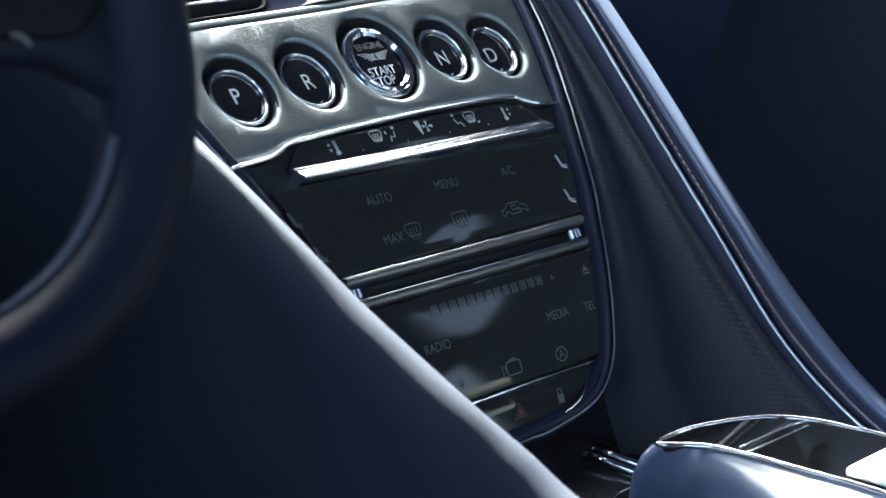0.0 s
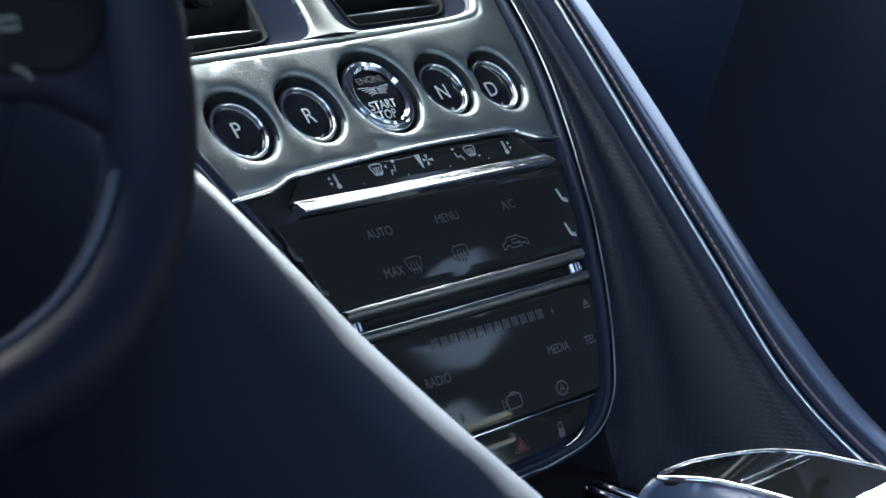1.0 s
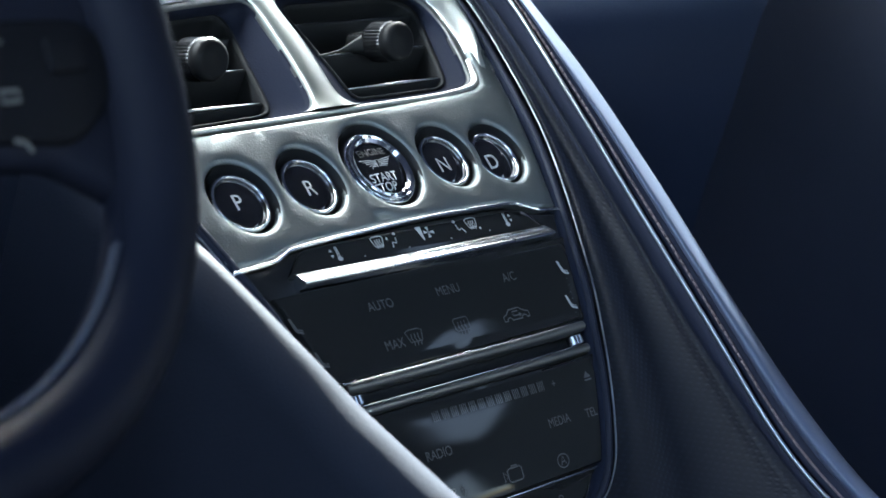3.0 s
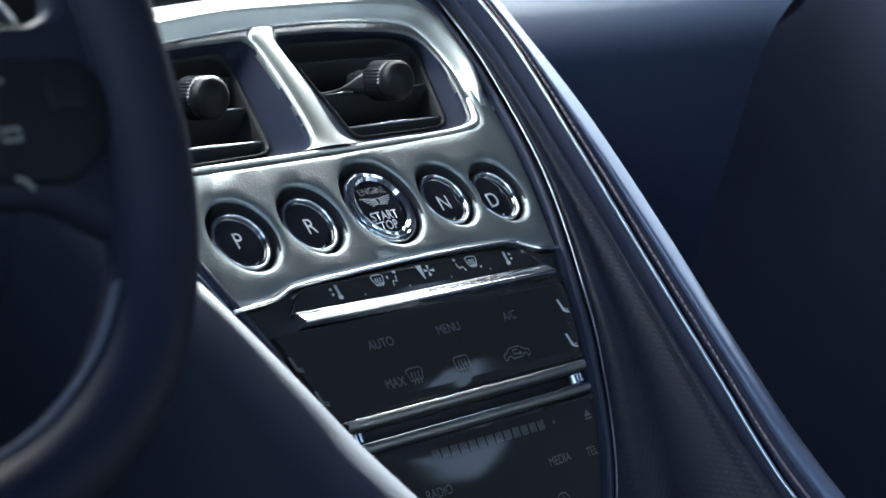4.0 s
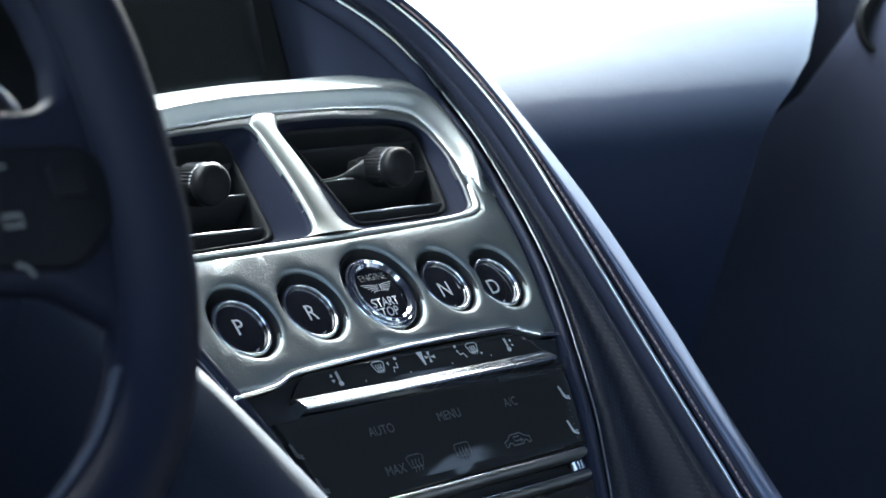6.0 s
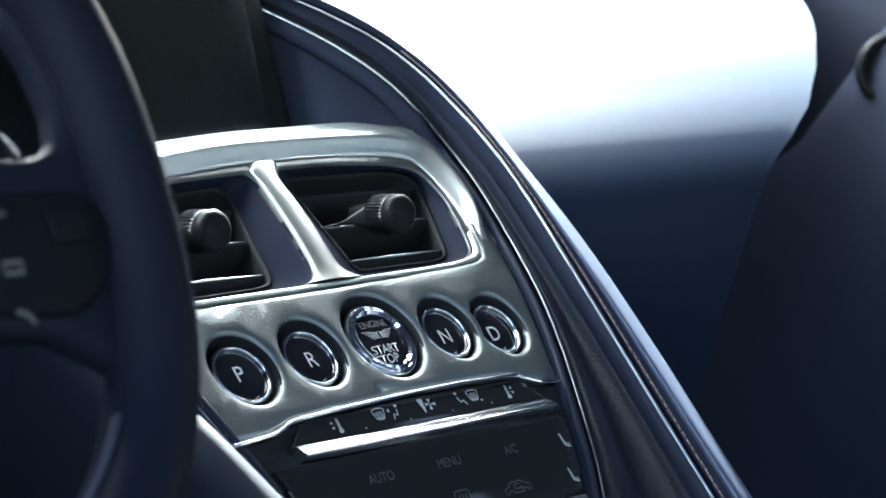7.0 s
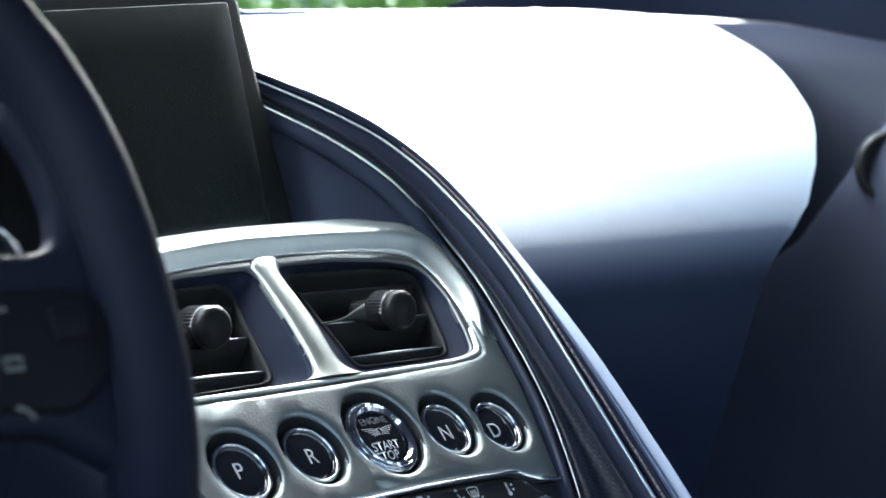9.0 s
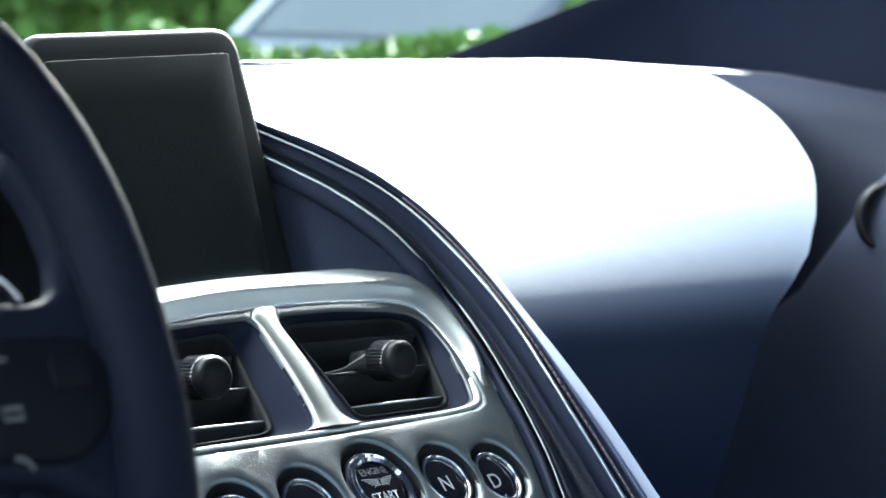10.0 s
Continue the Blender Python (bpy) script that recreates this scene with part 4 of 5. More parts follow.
for a, p in zip(l2, rl):
    q = p - (BESIDE - p).normalized() * 0.028
    rows.append([q + Vector(v) for v in ((-0.001, 0.018, -0.022), (0.002, 0.04, -0.05), (0.006, 0.07, -0.12), (0.01, 0.10, -0.26))])
part("outer_face", loft(rows), LEATHER_DARK, right_sail)

LEFT = [(-0.176, 0.130, 0.795), (-0.184, 0.060, 0.773), (-0.1874, 0.0002, 0.7514), (-0.1902, -0.0493, 0.7329), (-0.1860, -0.1126, 0.6956), (-0.1818, -0.1507, 0.6703), (-0.1757, -0.1857, 0.6480), (-0.1699, -0.2186, 0.6278), (-0.1612, -0.2481, 0.6080), (-0.1560, -0.2880, 0.5865), (-0.1520, -0.3600, 0.5720)]
left_sail = thing("console_sail", "navy leather sail with a rounded edge beside the driver", "trim panel", group="sails beside the centre console")
lf = spline(LEFT, 8)
rows = []
for i, p in enumerate(lf):
    k = 0.80 + 0.80 * i / (len(lf) - 1)
    lean = 0.9 * max(0.0, 1 - i / 44)          # the upper end turns towards the driver
    rows.append([p + Vector((dx * k, dy, dz * k + min(0.0, dx) * lean)) for dx, dy, dz in ((0.012, 0.004, -0.016), (0.0065, 0.002, -0.0052), (0.003, 0.001, -0.0012), (0, 0, 0), (-0.005, 0, 0.0004), (-0.0105, 0, -0.0004), (-0.0155, -0.001, -0.0028), (-0.0195, -0.001, -0.0068), (-0.0222, -0.002, -0.0125))])
    q = rows[-1][-1]
    rows[-1] += [q + Vector(v) for v in ((-0.0015, -0.001, -0.008), (-0.005, -0.003, -0.024), (-0.013, -0.010, -0.06), (-0.030, -0.02, -0.16), (-0.05, -0.02, -0.34))]
part("knee_panel", loft(rows), KNEE, left_sail, "smooth navy leather knee panel with a rolled edge")
rows = []
for p in lf:
    rows.append([p + Vector(v) for v in ((0.008, 0.002, -0.008), (0.015, 0.004, -0.020), (0.022, 0.01, -0.05), (0.03, 0.03, -0.12))])
part("inner_face", loft(rows), CLOTH, left_sail)

# ---- display on top ----
display = thing("display_screen", "upright dark display screen, switched off, above the vents", "screen")


def scr(x, v, h=0.0):
    """On the display's face: v up along it, h out of it."""
    v += 0.09 * x
    return Vector((x, 0.176 + v * 0.375 - h * 0.927, 0.868 + v * 0.927 + h * 0.375))


W, Hs = 0.0965, 0.1700
out = round_poly([(W, -0.02), (W, Hs), (-W, Hs), (-W, -0.02)], [0.014, 0.023, 0.023, 0.014], 8)
part("housing", plate(out, h=0.0, depth=0.016, step=0.03, place=scr, bevel=0.0068), HOUSING, display, "black display housing")
win = round_poly([(W - 0.0260, -0.015), (W - 0.0140, Hs - 0.0210), (-W + 0.0140, Hs - 0.0210), (-W + 0.0250, -0.015)], 0.003, 4)
part("glass", plate(win, h=0.0007, depth=0.003, step=0.03, place=scr, bevel=0.0006), SCREEN, display, "dark glass")
part("back_cover", plate(out, h=-0.016, depth=0.01, step=0.03, place=scr, bevel=0.003), PLASTIC, display)

# ---- dashboard ----
dash = thing("dashboard", "padded blue-grey leather dashboard with a rolled front edge", "dashboard", kind="structure")
# section from the windscreen backwards: the top, then a long gentle fall that rolls over and tucks under
sec = [Vector((0, *p[1:])) for p in spline([(0, 0.62, 1.010), (0, 0.50, 1.031), (0, 0.43, 1.037), (0, 0.36, 1.029), (0, 0.27, 0.996), (0, 0.18, 0.956)], 6)]
FALL_AT = (0.0, 0.08, 0.13, 0.180, 0.215, 0.262, 0.330, 0.65)          # metres along the fall
FALL = (25.0, 31.0, 34.0, 37.5, 54.0, 90.0, 113.0, 115.0)             # degrees below level
for k in range(60):
    w = 0.62 * (k + 0.5) / 60
    fall = radians(sum(float(np.interp(w + d, FALL_AT, FALL)) for d in (-0.012, -0.006, 0, 0.006, 0.012)) / 5)
    sec.append(sec[-1] + Vector((0, -math.cos(fall), -math.sin(fall))) * (0.62 / 60))


def dash_end_x(z):
    return sum(float(np.interp(z + dz, (0.42, 0.60, 0.704, 0.75, 0.796, 0.834, 0.854, 0.872, 0.897, 0.940, 0.985, 1.016, 1.034), (0.50, 0.53, 0.567, 0.590, 0.618, 0.645, 0.665, 0.690, 0.724, 0.798, 0.866, 0.878, 0.848))) for dz in np.linspace(-0.022, 0.022, 9)) / 9


END_Z = (0.42, 0.858, 0.878, 0.905, 0.944, 0.985, 1.031)
END_Y = (0.108, 0.108, 0.117, 0.145, 0.198, 0.270, 0.360)


def dash_row(t):
    """t: 0 beside the console, 1 at the door."""
    out = []
    for p in sec:
        k = min(1.0, (p.y + 0.8375) / (float(np.interp(p.z, END_Z, END_Y)) + 0.8375)) if p.y < 0.4 else 1.0
        xe = (dash_end_x(p.z) + 0.9173) * k - 0.9173
        x0 = float(np.interp(p.z, (0.87, 0.95), (0.205, 0.125)))          # clear of the vents
        x = x0 + (0.40 + 0.05 * math.log(1 + math.exp((xe - 0.40) / 0.05)) - x0) * t
        u = max(0, (0.70 - x) / 0.5)
        back = 0.095 * u ** 1.25
        out.append(Vector((x, p.y + back * (1 if p.y < 0.4 else 0.6), p.z - 0.025 * (0.70 - min(x, 0.72)) / 0.5 * min(1, max(0, (p.z - 0.6) / 0.3)))))
    return out


cut = 30 + 34
part("dash_roll", loft([dash_row(t)[:cut + 1] for t in np.linspace(0, 1, 30)]), DASH, dash, "smooth rolled leather front")
part("dash_lower", loft([dash_row(t)[cut:] for t in np.linspace(0, 1, 30)]), DASH, dash, "dark navy lower dash")
e0 = dash_row(1)[:cut + 1]
part("dash_end", loft([[p + Vector((dx, dy, dz)) for p in e0] for dx, dy, dz in ((0, 0, 0), (0.003, 0.004, -0.003), (0.004, 0.012, -0.009), (0.004, 0.04, -0.03))]), DASH, dash)
part("dash_roll", loft([[Vector((-p.x, p.y + 0.06, p.z - 0.02)) for p in dash_row(t)] for t in np.linspace(0.05, 0.9, 12)]), DASH, dash)
part("dash_roll", loft([[Vector((x, 0.225 + 0.4 * t, 0.905 + 0.095 * math.sin(t * 1.6))) for t in np.linspace(0, 1, 8)] for x in np.linspace(-0.18, 0.20, 10)]), DASH, dash)

part("knee_bolster", loft([[Vector((x, 0.085 + 0.05 * t, 0.83 - 0.5 * t)) for t in np.linspace(0, 1, 6)] for x in np.linspace(-0.78, -0.19, 8)]), LEATHER_DARK, dash, "dark navy panel under the steering column")

# door, pillar and side vent on the passenger side
door = thing("door_1", "blue-grey leather passenger door panel, closed", "door", kind="structure")
rows = []
for y in np.linspace(-0.9, 0.62, 61):
    zb = max(0.80, min(0.950, 0.927 - 1.34 * (y - 0.159)))          # the seam climbs towards the seats
    k = 0.15 * max(0, min(y, 0.3)) + 0.04 * max(0, y - 0.3)
    rows.append([Vector((x, y, z)) for x, z in ((0.91, 0.979 + k), (0.90, 0.989 + k), (0.882, 0.985 + k), (0.872, 0.967 + k * 0.6), (0.866, zb + 0.012), (0.862, zb), (0.854, zb - 0.010), (0.845, zb - 0.05), (0.83, 0.70), (0.85, 0.45), (0.85, 0.20))])
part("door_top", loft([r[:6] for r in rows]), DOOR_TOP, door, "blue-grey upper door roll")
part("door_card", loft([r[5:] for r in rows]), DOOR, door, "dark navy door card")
pillar = thing("pillar", "dark navy lined windscreen pillar", "pillar", kind="structure")
vent = thing("side_vent", "round dark side air vent with metal ring", "vent")
rows = []
o = Vector((0.869, 0.148, 0.896))
ax = Vector((-0.75, -0.66, 0.0)).normalized()
uu = ax.cross(Vector((0, 0, 1))).normalized()
ww = Vector((0, 0, 1))
o += ax * 0.016
for r, h in ((0.036, -0.01), (0.036, 0.0), (0.033, 0.004), (0.030, 0.003), (0.028, -0.004), (0.020, -0.012), (0.0005, -0.012)):
    rows.append([o + ax * h + uu * (r * math.cos(a)) + ww * (r * math.sin(a)) for a in np.linspace(0, 2 * math.pi, 33)[:-1]])
part("ring", loft(rows[:5], close_u=True), PLASTIC, vent)
part("core", loft(rows[4:], close_u=True), PLASTIC, vent)

# ---- steering wheel ----
wheel = thing("steering_wheel", "navy leather steering wheel with stitched rim and metal-edged spokes", "steering wheel")
WO, RAKE, WR, WN = Vector((-0.545, -0.205, 0.876)), radians(25), 0.1650, 2.41
wu, wv = Vector((1, 0, 0)), Vector((0, math.sin(RAKE), math.cos(RAKE)))
wn_ = wu.cross(wv).normalized()


def rim_at(a, k=1.0):
    c, s = math.cos(a), math.sin(a)
    e = 2 / WN
    return WO + wu * (WR * k * math.copysign(abs(c) ** e, c)) + wv * (WR * k * math.copysign(abs(s) ** e, s))


angs = [2 * math.pi * k / 144 for k in range(144)]
rim_path = [rim_at(a) for a in angs]
bm = bmesh.new()
rows = []
for i, p in enumerate(rim_path):
    d = (rim_path[(i + 1) % 144] - rim_path[i - 1]).normalized()
    outw = d.cross(wn_).normalized()
    if outw.dot(p - WO) < 0:
        outw = -outw
    rows.append([p + outw * (0.0175 * math.cos(b)) + wn_ * (0.0205 * math.sin(b)) for b in np.linspace(0, 2 * math.pi, 25)[:-1]])
part("rim", loft(rows, close_u=True, close_v=True), RIM, wheel, "dark navy leather rim")
part("rim_seam", tube([p * 1.0 + (WO - p).normalized() * 0.0172 + wn_ * 0.004 for p in rim_path], 0.0012, 6, closed=True), RIM, wheel)
for k in range(110, 150):
    a = 2 * math.pi * (k / 150) * 1.0
    for j in (0, 1):
        aa = a - 0.55 + j * 0.021
        p = rim_at(aa)
        inn = (WO - p).normalized()
        d = (rim_at(aa + 0.01) - p).normalized()
        c = p + inn * 0.0178 + wn_ * 0.004
        part("stitch", tube([c - wn_ * 0.003 - d * 0.001, c + inn * 0.0012, c + wn_ * 0.003 + d * 0.001], 0.0010, 5), SEAM, wheel)


def wpt(x, v, h=0.0):
    return WO + wu * x + wv * v + wn_ * h


# hub and spokes
bm = plate(round_poly([(0.070, 0.014), (-0.070, 0.014), (-0.062, -0.07), (0.062, -0.07)], 0.030, 8), h=0.0, depth=0.04, step=0.03, place=wpt, bevel=0.012)
part("hub", bm, RIM, wheel, "leather airbag cover")
SPOKE = [(0.060, 0.016), (0.108, 0.0185), (0.128, 0.0180), (0.1395, 0.0220), (0.1425, 0.036), (0.1390, 0.056), (0.1310, 0.074), (0.134, 0.088), (0.150, 0.088), (0.170, 0.050), (0.172, -0.060), (0.152, -0.082), (0.138, -0.068), (0.115, -0.054), (0.060, -0.048)]
for sg in (-1, 1):
    sp = part("spoke", plate(round_poly([(sg * x, v) for x, v in SPOKE], 0.004, 4), h=0.002, depth=0.012, step=0.012, place=wpt, bevel=0.006), RIM, wheel, "leather spoke")
    part("spoke_trim", tube(spline([wpt(sg * 0.102, 0.0345, 0.002), wpt(sg * 0.109, 0.0295, 0.001), wpt(sg * 0.116, 0.0245, 0.0), wpt(sg * 0.122, 0.0195, -0.003)], 8), 0.0017, 8), CHROME, sp, "polished metal spoke edge")
    pod = part("switch_pod", plate(round_poly([(sg * 0.072, 0.004), (sg * 0.142, 0.002), (sg * 0.1530, -0.010), (sg * 0.146, -0.034), (sg * 0.125, -0.048), (sg * 0.072, -0.042)], 0.009, 6), h=0.0060, depth=0.008, step=0.02, place=wpt, bevel=0.003), POD, sp, "black switch pod")
    part("switch", plate(round_poly([(sg * 0.120, -0.006), (sg * 0.138, -0.006), (sg * 0.138, -0.020), (sg * 0.120, -0.020)], 0.003, 4), h=0.0085, depth=0.004, step=0.02, place=wpt, bevel=0.001), POD, pod)
    for v0, drawing in ((-0.008, [[(-3, -2), (-3, 2), (3, 2)]]), (-0.027, [[(-4, -2), (4, -2), (4, 2), (-4, 2), (-4, -2)]]), (-0.046, [arc(-3, -4, 6, 10, 100, 8)])):
        part("symbol", stroke(drawing, 0.0018, (sg * 0.099, v0), 0.001, 0.0066, place=wpt), PRINT_DIM, pod, smooth=False)
part("spoke", plate(round_poly([(0.022, -0.06), (0.030, -0.16), (-0.030, -0.16), (-0.022, -0.06)], 0.008, 4), h=-0.006, depth=0.02, step=0.03, place=wpt, bevel=0.005), RIM, wheel, "leather spoke")
part("column", tube([WO - wn_ * 0.03, WO - wn_ * 0.50], 0.045, 20), PLASTIC, wheel)

# instrument binnacle behind the wheel
binn = thing("instrument_binnacle", "dark hooded instrument cluster behind the steering wheel", "instrument cluster")
rows = []
for a in np.linspace(math.radians(-10), math.radians(190), 24):
    rows.append([Vector((-0.455 + 0.255 * math.cos(a), y, 0.86 + k * math.sin(a))) for y, k in ((0.02, 0.125), (0.015, 0.135), (0.03, 0.145), (0.30, 0.13))])
part("hood", loft(rows), KNOB_CAP, binn)
bm = bmesh.new()
box(bm, (-0.70, 0.10, 0.72), (-0.215, 0.12, 0.965), 0.004)
part("dial_face", bm, KNOB_CAP, binn)

# ---- tunnel, controller and cup holder ----
tunnel = thing("centre_tunnel", "dark lined centre tunnel below the console", "console base", kind="structure")
bm = bmesh.new()
box(bm, (-0.155, -1.0, 0.22), (0.185, 0.1, 0.475), 0.01)
part("tunnel_body", bm, PLASTIC, tunnel)
ctrl = thing("media_controller", "navy leather palm rest with gloss black touchpad and chrome rim", "controller")
PAD = [(0.0122, -0.2072), (0.0424, -0.2056), (0.0631, -0.2112), (0.0816, -0.2187), (0.0970, -0.2284), (0.1073, -0.2415), (0.1132, -0.2572), (0.1156, -0.2748), (0.1185, -0.2977), (0.1150, -0.40), (0.075, -0.43), (0.040, -0.40), (0.0361, -0.3145), (0.0345, -0.2868), (0.0337, -0.2595), (0.0297, -0.2339), (0.0213, -0.2203)]
pad = spline([(*p, 0.555) for p in PAD], 5, closed=True)
mid = Vector((0.070, -0.310, 0.0))


def pad_ring(left, k, dz):
    """The pad's outline grown by k, more on the driver's side."""
    out = []
    for p in pad:
        d = Vector((p.x - mid.x, p.y - mid.y, 0))
        w = max(0.0, -d.normalized().x)
        out.append(Vector((p.x + d.normalized().x * (k + left * w), p.y + d.normalized().y * k, p.z + dz)))
    return out


part("palm_rest", loft([pad_ring(0, 0.0, 0.0), pad_ring(0.004, 0.003, -0.001), pad_ring(0.014, 0.006, -0.006), pad_ring(0.022, 0.009, -0.016), pad_ring(0.026, 0.010, -0.030), pad_ring(0.022, 0.008, -0.050), pad_ring(0.016, 0.005, -0.10)], close_u=True), LEATHER, ctrl, "navy leather body")
part("rim", tube(pad_ring(0, -0.0005, 0.0012), 0.0018, 8, closed=True), CHROME, ctrl, "chrome rim")
bm = bmesh.new()
top = [bm.verts.new(p) for p in pad_ring(0, -0.0015, 0.0016)]
low = [bm.verts.new(p) for p in pad_ring(0, -0.0010, -0.0030)]
bm.faces.new(top)
for i in range(len(top)):
    bm.faces.new((top[i - 1], top[i], low[i], low[i - 1]))
part("touchpad", bm, PAD_GLASS, ctrl, "gloss black touchpad", smooth=False)
part("pad_line", tube(spline([(0.0411, -0.2454, 0.5568), (0.0694, -0.2461, 0.5568), (0.0987, -0.2468, 0.5568), (0.1100, -0.2510, 0.5568)], 6), 0.0006, 6), CHROME, ctrl, "fine bright line")
part("pad_line", tube(spline([(0.0358, -0.2527, 0.5568), (0.0638, -0.2535, 0.5568), (0.0850, -0.2538, 0.5568), (0.1000, -0.2540, 0.5568)], 6), 0.0006, 6), CHROME, ctrl, "fine bright line")
bm = bmesh.new()
box(bm, (0.042, -0.425, 0.5565), (0.104, -0.312, 0.5625), 0.002)
part("wrist_plate", bm, SILVER_EDGE, ctrl, "bright satin wrist plate")
grip = thing("chrome_slider", "pair of short polished chrome bars beneath the console", "trim bar")
for x0, x1, y0, y1 in ((0.0560, 0.0540, -0.130, -0.180), (0.0450, 0.0430, -0.133, -0.180)):
    part("bar", tube([(x0, y0, 0.520), (x0, y0 - 0.004, 0.5215), (x1, y1, 0.5205)], 0.0026, 8), CHROME, grip)
bm = bmesh.new()
box(bm, (-0.06, -0.20, 0.47), (0.08, -0.10, 0.5175), 0.004)
part("tray", bm, GLOSS, grip, "gloss black tray")
cup = thing("cup_holder", "round gloss black cup holder cover with chrome ring", "cup holder")
rows = []
o = Vector((0.012, -0.218, 0.520))
for r, h in ((0.034, -0.06), (0.034, 0), (0.0325, 0.0025), (0.031, 0.0015), (0.029, -0.002), (0.0005, -0.002)):
    rows.append([o + Vector((r * math.cos(a), r * math.sin(a), h)) for a in np.linspace(0, 2 * math.pi, 41)[:-1]])
part("ring", loft(rows[:4], close_u=True), CHROME, cup)
part("cover", loft(rows[3:], close_u=True), GLOSS, cup)

# ---- cabin shell ----
floor = thing("floor", "dark navy carpeted cabin floor", "floor", kind="structure")
bm = bmesh.new()
box(bm, (-0.85, -1.6, 0.14), (0.92, 0.9, 0.2))
part("carpet", bm, LEATHER_DARK, floor)
roof = thing("ceiling", "dark headlining of the car roof", "ceiling", kind="structure")
rows = []
for x in np.linspace(-0.80, 0.91, 25):
    header = 0.20 + 0.09 * max(0.0, 1 - ((x - 0.10) / 0.36) ** 2)        # unseen edge over the windscreen, bowed forward to keep sun off the wheel
    rows.append([Vector((x, y, 1.27 - 0.04 * (x / 0.9) ** 2 - 0.03 * ((y + 0.5) / 0.6) ** 2)) for y in np.linspace(-1.5, header, 15)])
bm = loft(rows)
bmesh.ops.solidify(bm, geom=bm.faces[:], thickness=0.03)
part("headlining", bm, LEATHER_DARK, roof)
bulk = thing("wall_front", "dark bulkhead under the windscreen", "wall", kind="structure")
bm = bmesh.new()
box(bm, (-0.85, 0.64, 0.2), (0.92, 0.68, 0.985))
part("panel", bm, PLASTIC, bulk)
rear = thing("wall_rear", "dark rear bulkhead behind the seats", "wall", kind="structure")
bm = bmesh.new()
box(bm, (-0.85, -1.6, 0.2), (0.92, -1.55, 1.0))
part("panel", bm, LEATHER_DARK, rear)

wall_r = thing("wall_right", "unseen passenger side wall, its opening shaped for reflections on the glass panels", "wall", kind="structure")


def side(y, z, h=0.0):
    return Vector((0.91 - h, y, z))


# Unseen wall; the opening is shaped to put a bright patch on the glass.
opening = round_poly([(-0.60, 1.225), (-0.73, 1.07), (-0.78, 1.02), (-0.87, 1.00), (-0.94, 1.08), (-0.90, 1.225)], 0.01, 4)
part("pillar_trim", plate([(0.885, 0.965), (0.885, 1.058), (0.293, 1.2365), (0.129, 1.289), (-0.052, 1.289), (-0.052, 0.965)], h=-0.15, depth=0.03, step=0.1, place=side), PILLAR, pillar)
part("lining", plate([(-0.052, 0.96), (-0.052, 1.262), (-1.55, 1.245), (-1.55, 0.96)], [opening], h=0.01, depth=0.03, step=0.15, place=side), LINING, wall_r)

bm = bmesh.new()
box(bm, (0.912, -0.05, 0.93), (1.08, 0.885, 0.962), 0.004)
part("sill", bm, PILLAR, pillar)

# unseen wall on the driver's side, added to keep light off the lower dash
wall_l = thing("wall_left", "unseen dark wall behind the driver's window, added to block light", "wall", kind="structure")
bm = bmesh.new()
box(bm, (-0.845, -1.55, 0.83), (-0.80, -1.06, 1.26), 0.004)
part("lining", bm, LINING, wall_l)

# driver's door below the window line, unseen, added to block light from the ground
door2 = thing("door_2", "dark navy leather driver door panel, unseen, blocks light from the ground", "door", kind="structure")
rows = []
for y in np.linspace(-1.5, 0.62, 16):
    rows.append([Vector((x, y, z)) for x, z in ((-0.845, 0.80), (-0.83, 0.835), (-0.80, 0.835), (-0.785, 0.80), (-0.775, 0.70), (-0.77, 0.50), (-0.78, 0.20))])
part("door_card", loft(rows), LEATHER_DARK, door2)

# ---- outside ----
ASPHALT = material("asphalt", (0.055, 0.057, 0.06), 0.85, vary=0.35, vary_scale=1.5, bump=("noise", 60, 0.5))
LEAF = material("hedge_leaf", (0.06, 0.13, 0.018), 0.9, vary=0.5, vary_scale=3)
BODY = material("blue_grey_paint", (0.16, 0.20, 0.27), 0.35, coat=0.4, vary=0.05, vary_scale=2)
BODY_DARK = material("blue_window_trim", (0.05, 0.075, 0.13), 0.3, vary=0.1, vary_scale=2)
# Blue-grey base stands for the sky reflected in the glass.
PANE = material("sky_tone_pane", (0.10, 0.125, 0.15), 0.3, vary=0.3, vary_scale=1.2)
ground = thing("ground", "wide grey asphalt ground", "ground", kind="structure")
part("asphalt_sheet", loft([[Vector((x, y, 0)) for y in np.linspace(-600, 600, 20)] for x in np.linspace(-600, 600, 20)]), ASPHALT, ground)
AHEAD = Vector((0.737, 0.676, 0))
ASIDE = Vector((0.676, -0.737, 0))


def away(d, across, z):
    return Vector((EYE[0], EYE[1], 0)) + AHEAD * d + ASIDE * across + Vector((0, 0, z))


van = thing("parked_van", "blue-grey parked van with a wide window, sky reflection in its colour", "van")


def slab(d0, d1, pts):
    bm = bmesh.new()
    a = [bm.verts.new(away(d0, u, z)) for u, z in pts]
    b = [bm.verts.new(away(d1, u, z)) for u, z in pts]
    bm.faces.new(a)
    bm.faces.new(b[::-1])
    for i in range(len(a)):
        j = (i + 1) % len(a)
        bm.faces.new((a[i], a[j], b[j], b[i]))
    return bm


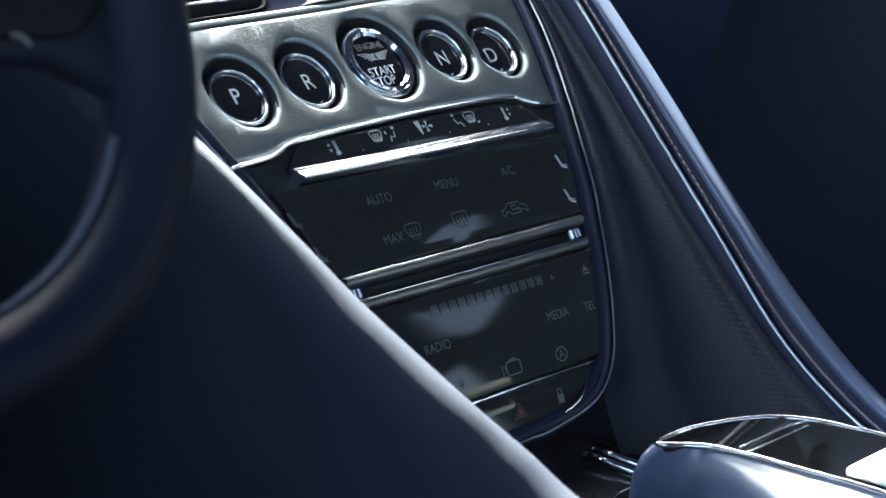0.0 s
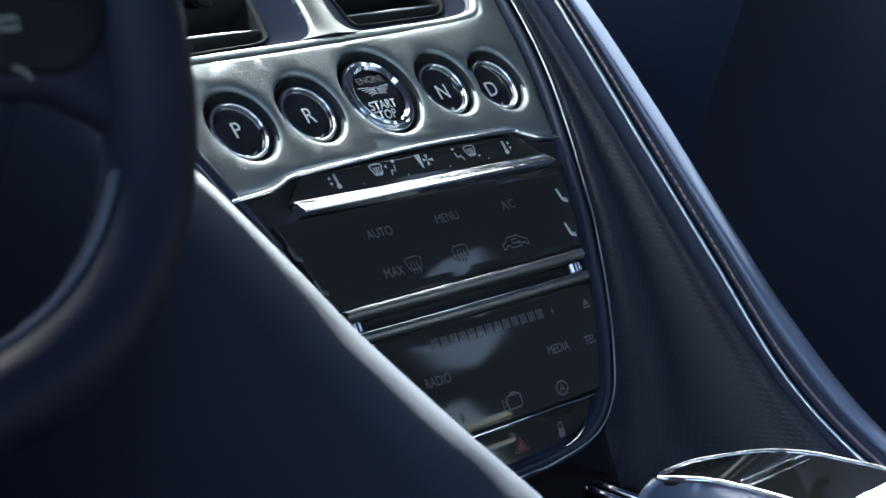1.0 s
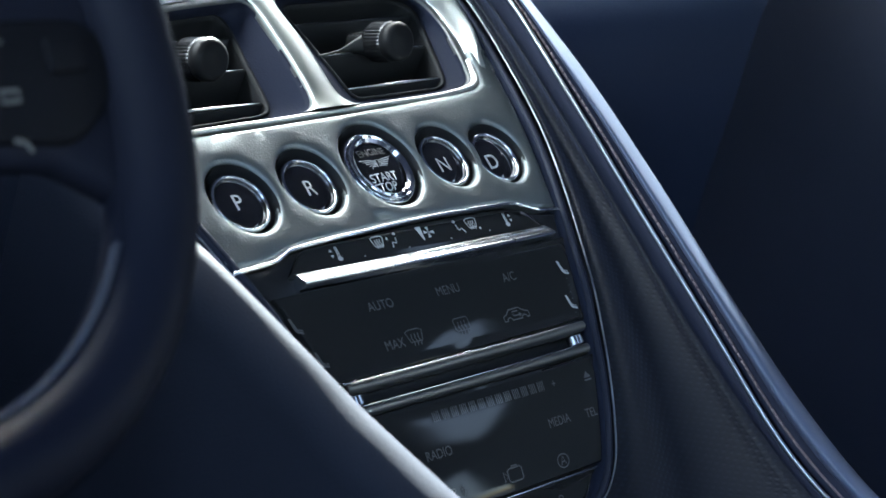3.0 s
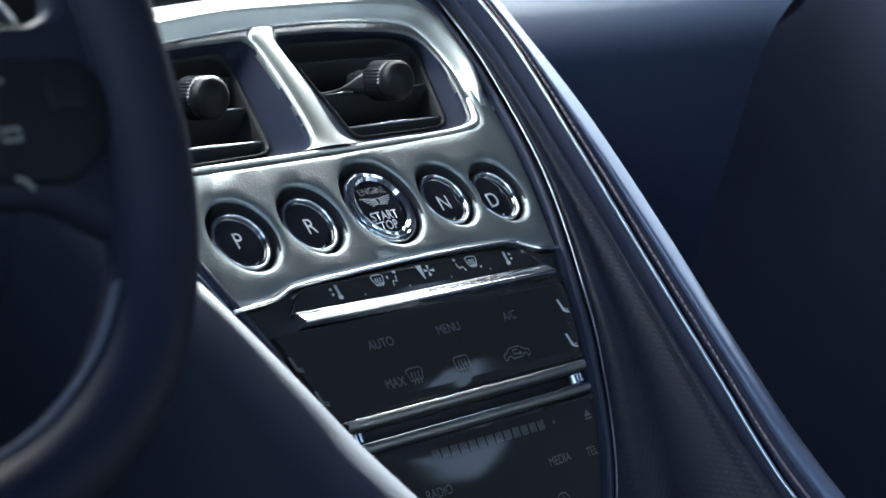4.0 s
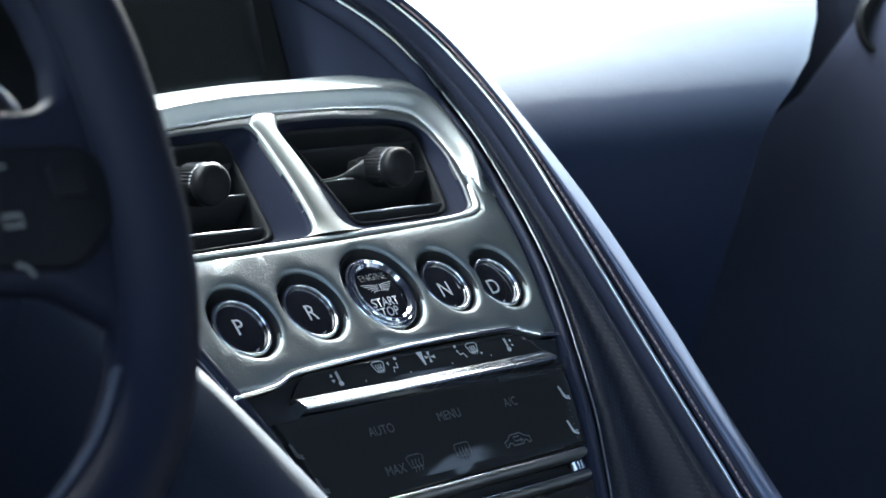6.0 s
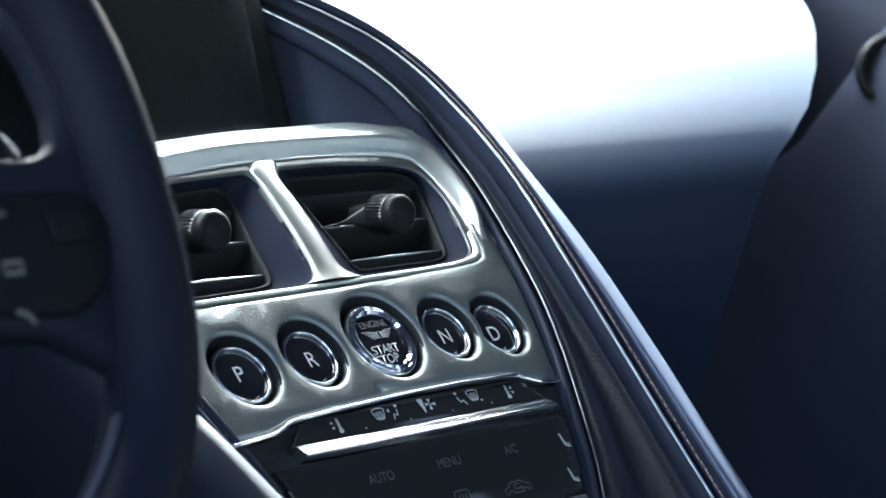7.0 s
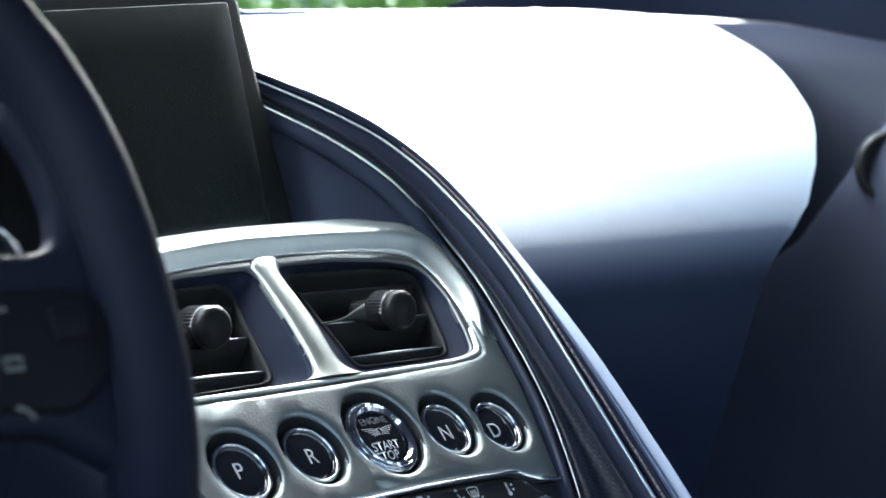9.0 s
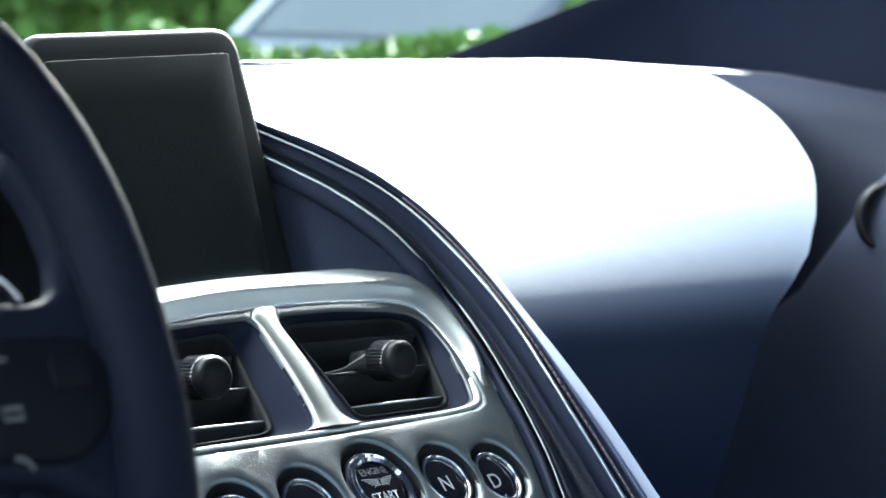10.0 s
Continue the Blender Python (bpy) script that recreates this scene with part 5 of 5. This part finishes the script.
part("body", slab(9.0, 10.8, [(-1.6, 0.35), (1.5, 0.35), (1.5, 1.22), (1.05, 1.335), (-1.2, 1.335), (-1.6, 1.22)]), BODY, van, smooth=False)
part("cabin", slab(9.1, 10.7, [(-0.74, 1.335), (0.52, 1.335), (0.95, 1.75), (-0.32, 1.75)]), BODY_DARK, van, smooth=False)
part("window", slab(9.07, 9.1, [(-0.60, 1.375), (0.47, 1.375), (0.88, 1.73), (-0.27, 1.73)]), PANE, van, smooth=False)
part("window_post", slab(9.05, 9.1, [(-0.71, 1.36), (-0.655, 1.36), (-0.31, 1.74), (-0.37, 1.74)]), PRINT, van, smooth=False)
for u in (-1.0, 0.95):
    part("wheel", tube([away(8.95, u, 0.34), away(9.25, u, 0.34)], 0.34, 24), PLASTIC, van)


def hedge(name, d, u0, u1, top, depth, count, size, label, seed):
    rng = random.Random(seed)
    bm = bmesh.new()
    for _ in range(count):
        u = rng.uniform(u0, u1)
        z = top * (1 - rng.random() ** 2.2) + rng.uniform(-0.06, 0.06) + 0.04 * math.sin(u * 5)
        c = away(d + rng.uniform(-depth, depth), u, z)
        n = Vector((rng.gauss(0, 1), rng.gauss(0, 1), rng.gauss(0, 1))).normalized()
        t = n.orthogonal().normalized()
        b = n.cross(t)
        k = size * rng.uniform(0.6, 1.4)
        bm.faces.new([bm.verts.new(c + t * (k * math.cos(a)) + b * (0.55 * k * math.sin(a))) for a in (0, 1.05, 2.1, 3.14, 4.2, 5.25)])
    core = [(u0, 0.0), (u1, 0.0), (u1, top - 0.12), (u0, top - 0.12)]
    a = [bm.verts.new(away(d - depth * 0.3, u, z)) for u, z in core]
    b = [bm.verts.new(away(d + depth * 0.3, u, z)) for u, z in core]
    bm.faces.new(a)
    bm.faces.new(b)
    for i in range(4):
        bm.faces.new((a[i], a[(i + 1) % 4], b[(i + 1) % 4], b[i]))
    return tagged(part(name, bm, LEAF, smooth=False), label, "hedge", kind="stuff")


hedge("low_hedge", 7.2, -0.9, 0.95, 1.215, 0.2, 9000, 0.03, "low clipped bright green hedge", 3)
hedge("tall_hedge", 13.0, -5.0, 4.0, 3.2, 0.8, 16000, 0.12, "tall sunlit green hedge behind the van", 5)
